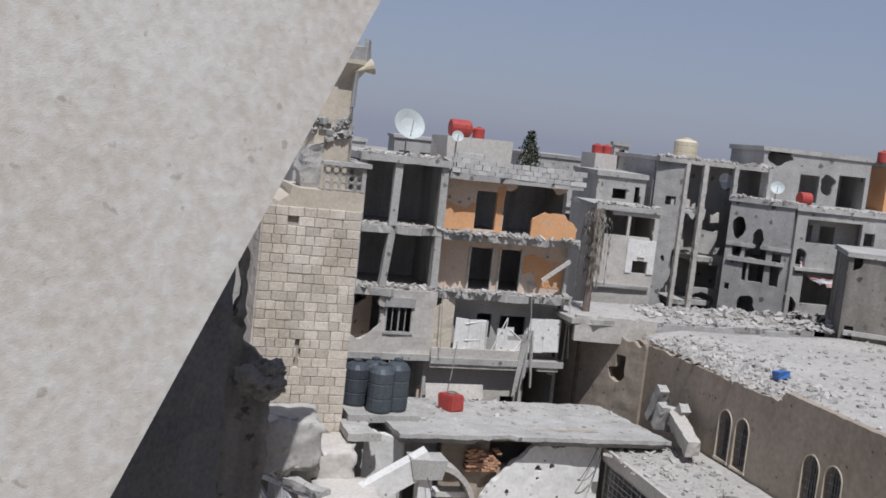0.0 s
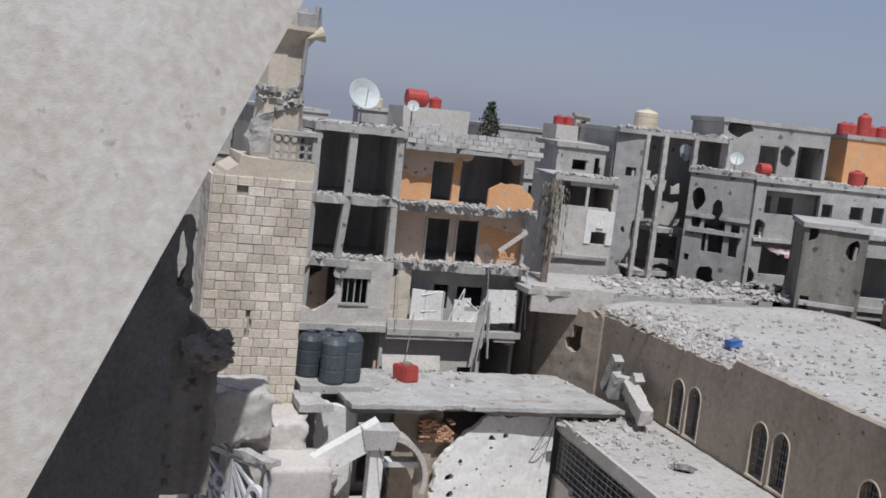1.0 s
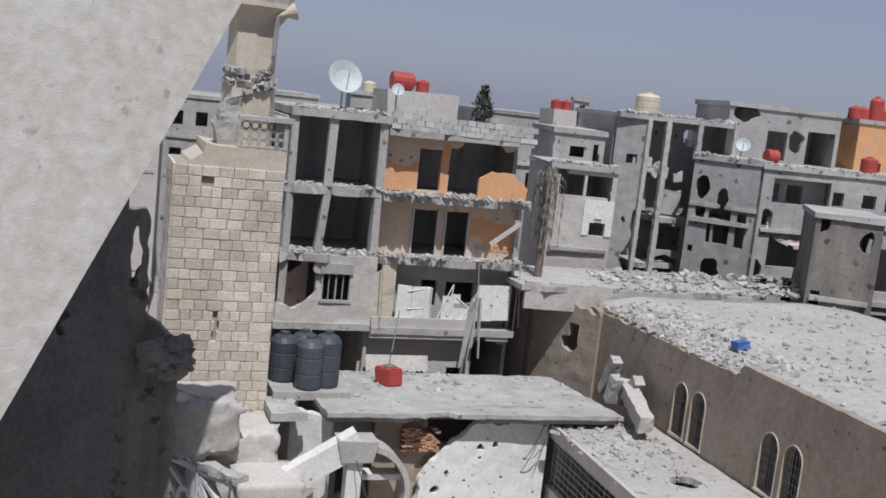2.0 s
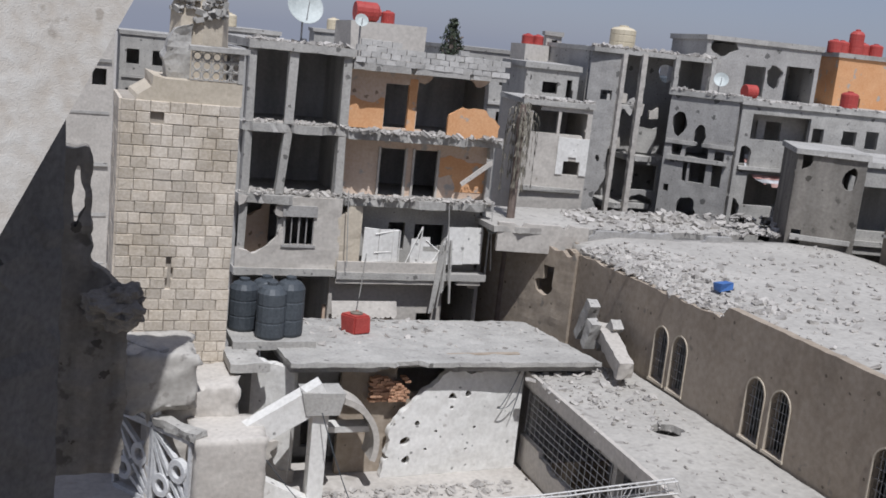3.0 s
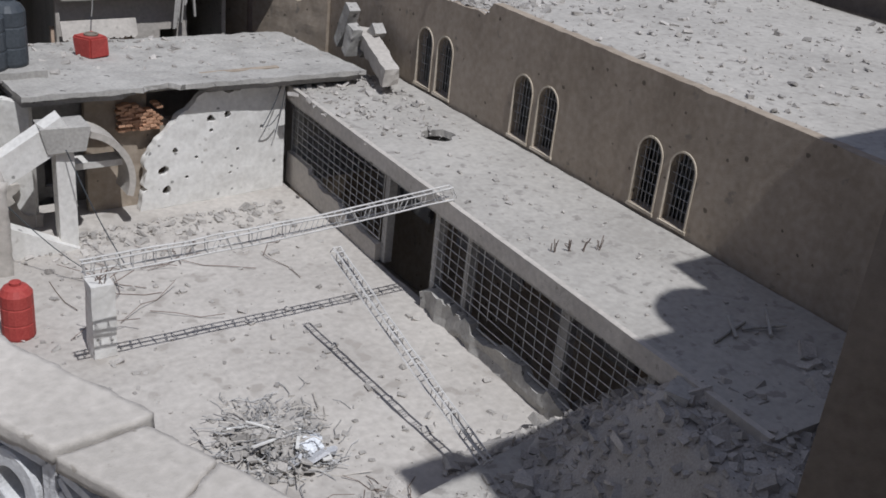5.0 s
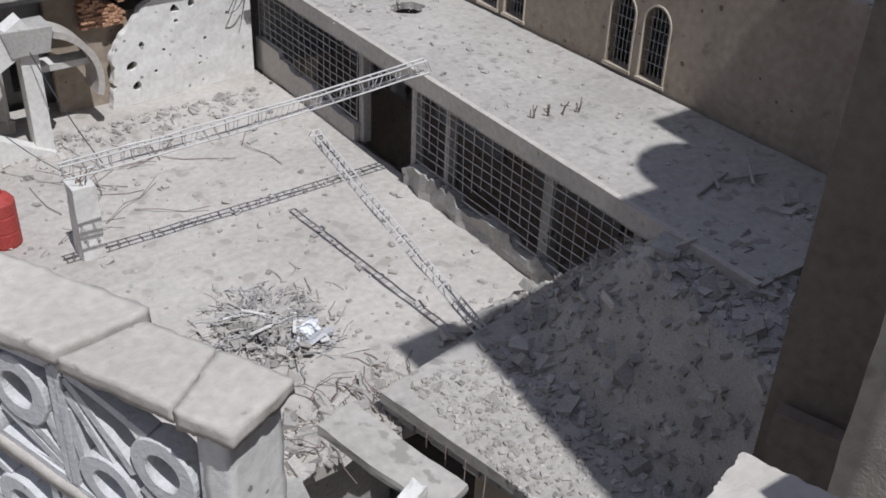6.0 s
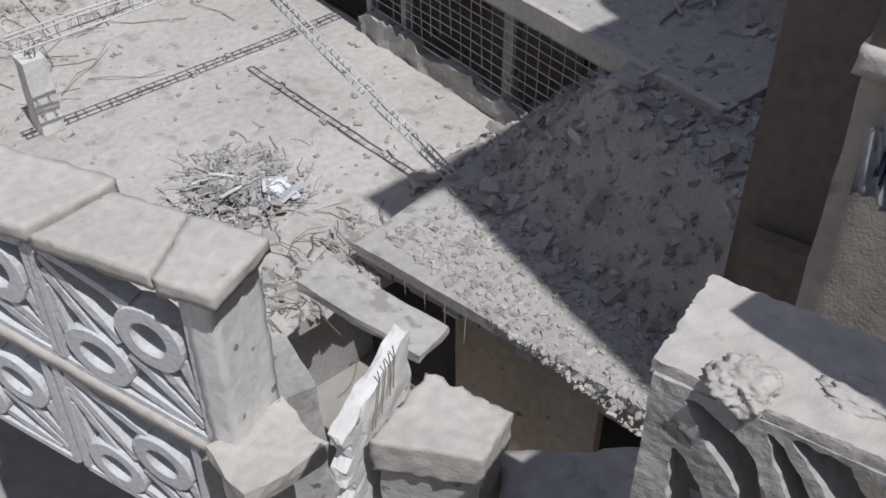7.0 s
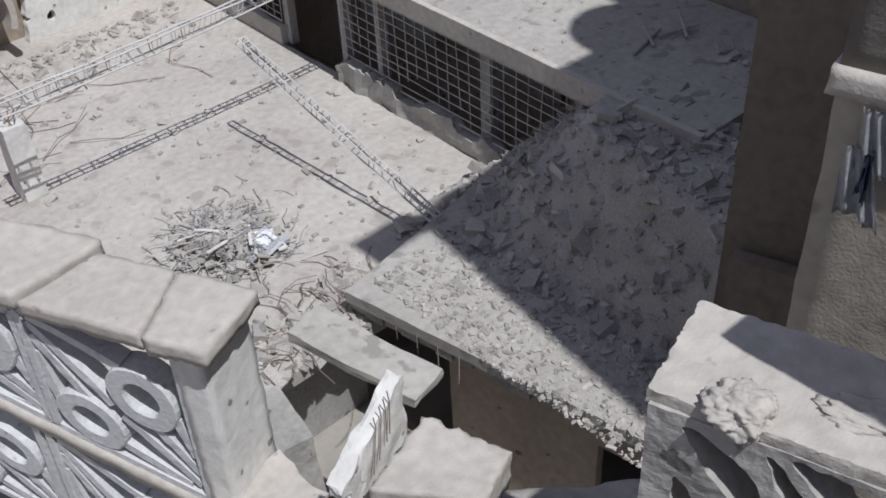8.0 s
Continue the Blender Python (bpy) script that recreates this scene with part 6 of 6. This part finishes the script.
# ---------- rebar cages, column stub, barrel, heap ----------
def cage(a, b, w, h, n, label, sag=0.0):
    """A rebar cage: four long bars and n stirrups, h high and w wide."""
    th = thing("rebar_cage", label, "rebar cage", group="rebar cages")
    a, b = Vector(a), Vector(b)
    d = (b - a).normalized()
    side = d.cross(Vector((0, 0, 1))).normalized()
    up = side.cross(d)
    offs = [side * sx * w / 2 + up * sy * h / 2 for sx, sy in ((-1, -1), (1, -1), (1, 1), (-1, 1))]
    at = lambda f: a + (b - a) * f + Vector((0, 0, -sag * math.sin(math.pi * f)))
    for o in offs:
        ring_v = []
        bm = bmesh.new()
        for k in range(13):                   # one bent bar
            c = at(k / 12) + o + Vector((random.gauss(0, 0.012), random.gauss(0, 0.012), random.gauss(0, 0.012)))
            ring_v.append([bm.verts.new(c + (side * math.cos(i * 1.257) + up * math.sin(i * 1.257)) * 0.026) for i in range(5)])
        for p, q in zip(ring_v[:-1], ring_v[1:]):
            for i in range(5):
                bm.faces.new((p[i], p[(i + 1) % 5], q[(i + 1) % 5], q[i]))
        part("bar", bm, PALE_STEEL, th)
    for k in range(n + 1):
        bm = bmesh.new()
        f = k / n + random.uniform(-0.25, 0.25) / n
        skew = d * random.gauss(0, 0.05)
        for i in range(4):
            j = (i + 1) % 4
            bars(bm, at(f) + offs[i] + skew * (1 if i > 1 else -1), at(f) + offs[j] + skew * (1 if j > 1 else -1), 0.014, 4)
        part("stirrup", bm, PALE_STEEL, th)
    return th


cage((5.8, 21.6, 3.45), (15.65, 21.2, 4.0), 0.2, 0.34, 34, "dusty rebar cage bridging the courtyard to the annex roof", 0.1)
cage((11.93, 20.8, 3.12), (12.42, 14.4, 0.75), 0.2, 0.22, 28, "dusty rebar cage hanging slantwise to the ground", 0.05)
stub = thing("column_stub", "broken white square column stub with bare rebar", "column")
part("shaft", rough_block(6.38, 23.0, 0, 6.98, 23.6, 2.1, 0.03, 0.3), WHITE, stub)
bm = bmesh.new()
for _ in range(10):
    x, y = random.uniform(6.4, 6.95), random.uniform(23.05, 23.55)
    bars(bm, (x, y, 2.0), (x + random.uniform(-.5, .7), y + random.uniform(-.4, .4), 2.1 + random.uniform(.1, .6)), 0.014, 4)
part("rebar", bm, RUST, stub)
drum(5.05, 25.0, 0.0, 0.42, 1.5, RED, name="barrel", label="battered red barrel beside the parapet pier")


def wires(name, label, n, place, length, r, material, up=0.3):
    th = thing(name, label, "debris", kind="stuff")
    bm = bmesh.new()
    for _ in range(n):
        p = Vector(place())
        a = random.uniform(0, 6.28)
        d = Vector((math.cos(a), math.sin(a), 0))
        for k in range(3):
            q = p + d * length * random.uniform(0.15, 0.4) + Vector((0, 0, random.uniform(-up, up) * length * 0.4))
            q.z = max(q.z, 0.02)
            bars(bm, p, q, r, 4)
            p = q
            a += random.uniform(-0.7, 0.7)
            d = Vector((math.cos(a), math.sin(a), 0))
    part("wires", bm, material, th)


wires("pit_wire", "tangled rods and wire at the torn courtyard edge", 60, lambda: (random.uniform(6.2, 11.0), random.uniform(13.4, 15.4), 0.08), 1.3, 0.012, RUST)
heap = lambda: (8.9 + random.gauss(0, 0.62), 17.95 + random.gauss(0, 0.75), 0.0)
hz = lambda: (lambda p: (p[0], p[1], 0.4 * math.exp(-((p[0] - 8.9) ** 2 + (p[1] - 17.95) ** 2) / 1.0)))(heap())
strew("rubbish_heap", "heap of broken blocks and rubbish in the courtyard", 380, hz, (0.04, 0.24), RUBBLE)
strew("rubbish_wood", "splintered timber in the rubbish heap", 50, hz, (0.08, 0.45), RUBBLE, 0.15)
strew("rubbish_sacks", "pale bags and sheets in the rubbish heap", 26, lambda: (9.45 + random.gauss(0, 0.25), 17.2 + random.gauss(0, 0.3), 0.12), (0.1, 0.42), CLOTH, 0.35)
wires("tangled_wire", "tangle of wire and thin rods in the rubbish heap", 240, hz, 0.8, 0.012, STEEL)
wires("pale_sticks", "pale splintered laths sticking out of the rubbish heap", 40, hz, 1.2, 0.016, PALE)
wires("loose_rebar", "loose bent rebar lying across the courtyard", 15, lambda: (random.uniform(6, 14), random.uniform(24, 29), 0.05), 2.4, 0.013, RUST)
for x, y, turn, w, l in ((8.75, 17.6, 20, 0.08, 1.3), (9.0, 17.9, -35, 0.06, 1.5), (9.3, 17.4, 60, 0.07, 1.1), (9.75, 16.95, 75, 0.22, 0.75), (8.5, 18.3, 5, 0.05, 1.2)):
    bm = bmesh.new()
    box(bm, -l / 2, -w / 2, 0, l / 2, w / 2, 0.03, Matrix.Translation((x, y, 0.38 if w < 0.2 else 0.12)) @ Matrix.Rotation(radians(turn), 4, "Z") @ Matrix.Rotation(radians(12), 4, "Y"), 0.01)
    tagged(obj("board", bm, WHITE), "pale board thrown on the rubbish heap", "board", group="boards on the heap")
bm = bmesh.new()
bmesh.ops.create_icosphere(bm, subdivisions=4, radius=1.0)
for v in bm.verts:
    k = 1 + 0.4 * noise.noise(v.co * 1.8) + 0.2 * noise.noise(v.co * 5)
    v.co = Vector((9.62, 17.35, 0.16)) + Vector((0.3 * v.co.x, 0.26 * v.co.y, 0.2 * v.co.z)) * k
tagged(obj("sack", bm, WHITE_PLASTIC), "crumpled white plastic sack on the rubbish heap", "sack")
strew("courtyard_debris", "scattered lumps on the courtyard floor", 900, lambda: (random.uniform(3, 15.2), random.uniform(15.2, 30.5), 0.0), (0.02, 0.2), RUBBLE)
strew("wall_foot_debris", "fallen plaster at the foot of the white wall", 500, lambda: (random.uniform(6, 15), 30.4 - abs(random.gauss(0, 1.0)), 0.0), (0.03, 0.25), RUBBLE)
strew("annex_debris", "grit and lumps on the annex roof", 350, lambda: (random.uniform(15.5, 19.7), 31.8 - 6 * random.random() ** 2.2, 3.71), (0.03, 0.25), RUBBLE)
strew("annex_grit", "scattered grit on the annex roof", 220, on_rect(15.6, 12, 19.6, 31, 3.71), (0.02, 0.14), RUBBLE)


def on_hall():
    x, y = MX + 0.4 + (33.0 - MX) * random.random() ** 1.4, random.uniform(14, 37.4)
    return (x, y, hall_roof_z(x, y))


def on_hall_edge():
    x, y = MX + 0.1 + abs(random.gauss(0, 1.4)), random.uniform(25.8, 37.2)
    return (x, y, hall_roof_z(x, y) - 0.02)


strew("roof_rubble", "scattered rubble on the hall roof", 1500, on_hall, (0.02, 0.24), RUBBLE)
strew("roof_edge_rubble", "thick rubble along the broken roof edge", 1500, on_hall_edge, (0.02, 0.28), RUBBLE)
for z, y, n in ((S3 - 0.03, FY - 0.3, 320), (S2 + 0.07, FY - 0.2, 260), (SR - 0.5, FY + 0.4, 90)):
    strew("balcony_rubble", "rubble lying along a broken balcony edge", n, (lambda z, y: lambda: (random.uniform(10.7, 17.4), y + random.uniform(-0.2, 0.5), z))(z, y), (0.05, 0.3), RUBBLE)
for z, n in ((S3 + 0.02, 200), (S2 + 0.02, 280), (SR + 0.02, 240)):
    strew("floor_rubble", "rubble on an open floor", n, (lambda z: lambda: (random.uniform(6.4, 10.6), FY + random.uniform(0.0, 1.0), z))(z), (0.05, 0.28), RUBBLE)
strew("slab_rubble", "lumps on the cracked roof slab", 260, lambda: (lambda x, y: (x, y, 4.49 - 0.052 * (y - 30.6) - 0.021 * (x - 6.8)))(random.uniform(7.2, 18.3), 37 - 4.5 * random.random() ** 1.6), (0.03, 0.22), RUBBLE)
strew("ledge_rubble", "broken edges and lumps along the far roof lines", 260, lambda: (lambda k: (27.4 + 8 * k, 51.5, 15.87))(random.random()), (0.05, 0.35), RUBBLE)
strew("ledge_rubble", "broken edges and lumps along the far roof lines", 260, lambda: (lambda k: (31.9 + 2.7 * k, 50.0 - 2.7 * k, 13.93))(random.random()), (0.05, 0.3), RUBBLE)
strew("ledge_rubble", "broken edges and lumps along the far roof lines", 420, lambda: (lambda k: (34.75 + 13.2 * k, 47.25 - 1.7 * k, 13.8))(random.random()), (0.04, 0.28), RUBBLE)
strew("ledge_rubble", "broken edges and lumps along the far roof lines", 160, lambda: (lambda k: (20.95 + 3.4 * k, 45.7 - 0.6 * k, 12.98))(random.random()), (0.05, 0.3), RUBBLE)
strew("ledge_rubble", "broken edges and lumps along the far roof lines", 160, lambda: (lambda k: (25.6 + 4.3 * k, 56.3 - 0.8 * k, 14.5))(random.random()), (0.05, 0.35), RUBBLE)
strew("far_rubble", "heaps of rubble below the shelled building", 700, lambda: (random.uniform(22, 36), random.uniform(38.7, 44), 7.82), (0.05, 0.4), RUBBLE)
bm = bmesh.new()
box(bm, 21.75, 28.9, 7.62, 22.3, 29.35, 7.86, None, 0.07)
tagged(obj("blue_crate", bm, BLUE), "crumpled blue plastic crate on the hall roof", "crate")
# fallen columns on the annex's far end
fc = thing("fallen_columns", "broken concrete column pieces leaning over the annex end", "column")
for (x, y, z), ang, l in (((19.2, 34.0, 4.4), 64, 1.7), ((19.75, 33.2, 4.2), 50, 1.5), ((19.0, 33.0, 4.3), 72, 1.1)):
    part("piece", rough_block(-0.22, -0.22, 0, 0.22, 0.22, l, 0.05, 0.2, Matrix.Translation((x, y, z)) @ Matrix.Rotation(radians(90 - ang), 4, "X")), CONCRETE, fc)
part("piece", rough_block(-0.3, -0.3, 0, 0.3, 0.3, 3.9, 0.06, 0.2, Matrix.Translation((19.75, 33.4, 4.9)) @ Matrix.Rotation(radians(-14), 4, "Z") @ Matrix.Rotation(radians(98), 4, "X")), PALE, fc)

rods = thing("bent_pipes", "bent pale pipes lying on the shaded end of the annex roof", "pipe")
for a, b in (((16.9, 12.6, 3.76), (18.2, 12.9, 3.78)), ((17.5, 12.5, 3.76), (17.7, 13.0, 4.0)), ((17.9, 12.7, 3.78), (18.9, 12.3, 3.85)), ((18.3, 12.2, 3.77), (18.9, 12.9, 3.95))):
    bm = bmesh.new()
    bars(bm, a, b, 0.045, 7)
    part("pipe", bm, CONCRETE, rods)

# slack cables and torn wires
def cable(label, pts, r=0.02, sag=0.3, material=BLACK):
    th = thing("cable", label, "cable", group="loose cables")
    line = [Vector(pts[0])]
    for a, b in zip(pts[:-1], pts[1:]):
        a, b = Vector(a), Vector(b)
        line += [a + (b - a) * k / 8 - Vector((0, 0, sag * math.sin(math.pi * k / 8))) for k in range(1, 9)]
    bm = bmesh.new()
    rows = [[bm.verts.new(c + Vector((math.cos(i * 1.571) * r, math.sin(i * 1.571) * r, r * 0.5 * (i % 2)))) for i in range(4)] for c in line]
    for p, q in zip(rows[:-1], rows[1:]):
        for i in range(4):
            bm.faces.new((p[i], p[(i + 1) % 4], q[(i + 1) % 4], q[i]))
    bm.faces.new(rows[0][::-1])
    bm.faces.new(rows[-1])
    part("strand", bm, material, th)
    return th


cable("black cable looping down the white wall", [(15.5, 31.2, 4.2), (14.7, 31.15, 2.5), (15.3, 31.15, 2.9)], 0.022, 0.15)
cable("black cable looping down the white wall", [(15.6, 31.25, 3.9), (15.2, 31.2, 2.2)], 0.018, 0.2)
cable("cable slung from the capital to the ground", [(7.6, 29.15, 3.3), (8.7, 27.6, 0.1)], 0.018, 0.2)
cable("cable slung from the pier to the courtyard", [(5.7, 28.2, 2.2), (8.2, 26.2, 0.1)], 0.018, 0.3)
for x, z0, z1, sway in ((11.8, S1 + 0.9, 4.3, -0.2), (15.3, S2, S1 - 0.4, 0.3), (10.8, S2 + 0.4, S1 + 0.3, 0.15), (7.9, S1, 4.4, 0.2), (8.6, S1, 4.5, -0.1), (17.3, S2 + 0.2, 5.6, 0.2)):
    cable("torn wire hanging down the apartment front", [(x, FY - 0.55, z0), (x + sway, FY - 0.7, z1)], 0.022, 0.12, CONCRETE)
for k in range(4):
    cable("thin wire hanging from the torn terrace edge", [(9.6 + 0.12 * k, 12.6 - 0.5 * k, 0.5), (8.4 + 0.2 * k, 11.0 - 0.3 * k, 2.2 - 0.4 * k)], 0.012, 0.35, RUST)

# ---------- stones of the minaret ----------
random.seed(3)
shared = {}


def stone_mesh(w, h, k):
    key = (round(w / 0.06), k % 3)
    if key not in shared:
        bm = bmesh.new()
        vs = box(bm, 0, 0, 0, w, 0.14, h, None, 0.006)
        bmesh.ops.bevel(bm, geom=[e for e in bm.edges if all(v.co.y < 0.05 for v in e.verts)], offset=0.018, segments=1, affect="EDGES")
        me = bpy.data.meshes.new("stone")
        bm.to_mesh(me)
        bm.free()
        me.materials.append(STONE)
        shared[key] = me
    return shared[key]


CH = 0.36
row = 0
z = TZ - CH
side_bm = bmesh.new()
while z > 2.2:
    x = TX0
    while x < TX1 - 0.02:
        w = min(random.choice((0.36, 0.42, 0.48, 0.54, 0.6)), TX1 - x)
        if TX1 - (x + w) < 0.2:
            w = TX1 - x
        gap = 0.0
        if 6.55 < z + CH / 2 < 7.4 and x < 2.86 < x + w:
            w, gap = max(0.12, 2.86 - x), 0.16
        if random.random() > 0.006:
            st = new("stone", stone_mesh(round(w / 0.06) * 0.06 - 0.014, CH - 0.014, row))
            st.location = (x, TY - 0.09 + random.uniform(-0.012, 0.012), z)
            st.parent = tower
        x += w + gap
    y = TY + 0.06
    while y < TY + 3.5:
        w = random.uniform(0.36, 0.6)
        box(side_bm, TX0 - 0.06 + random.uniform(-0.01, 0.01), y, z, TX0 + 0.05, min(y + w, TY + 3.55) - 0.014, z + CH - 0.014)
        y += w
    z -= CH
    row += 1
STONE_SIDE = surface("limestone_side", (0.46, 0.40, 0.325), (0.62, 0.555, 0.47), 3.0, island=0.14, bump=0.5)
tagged(part("side_masonry", side_bm, STONE_SIDE, tower), kind="stuff")
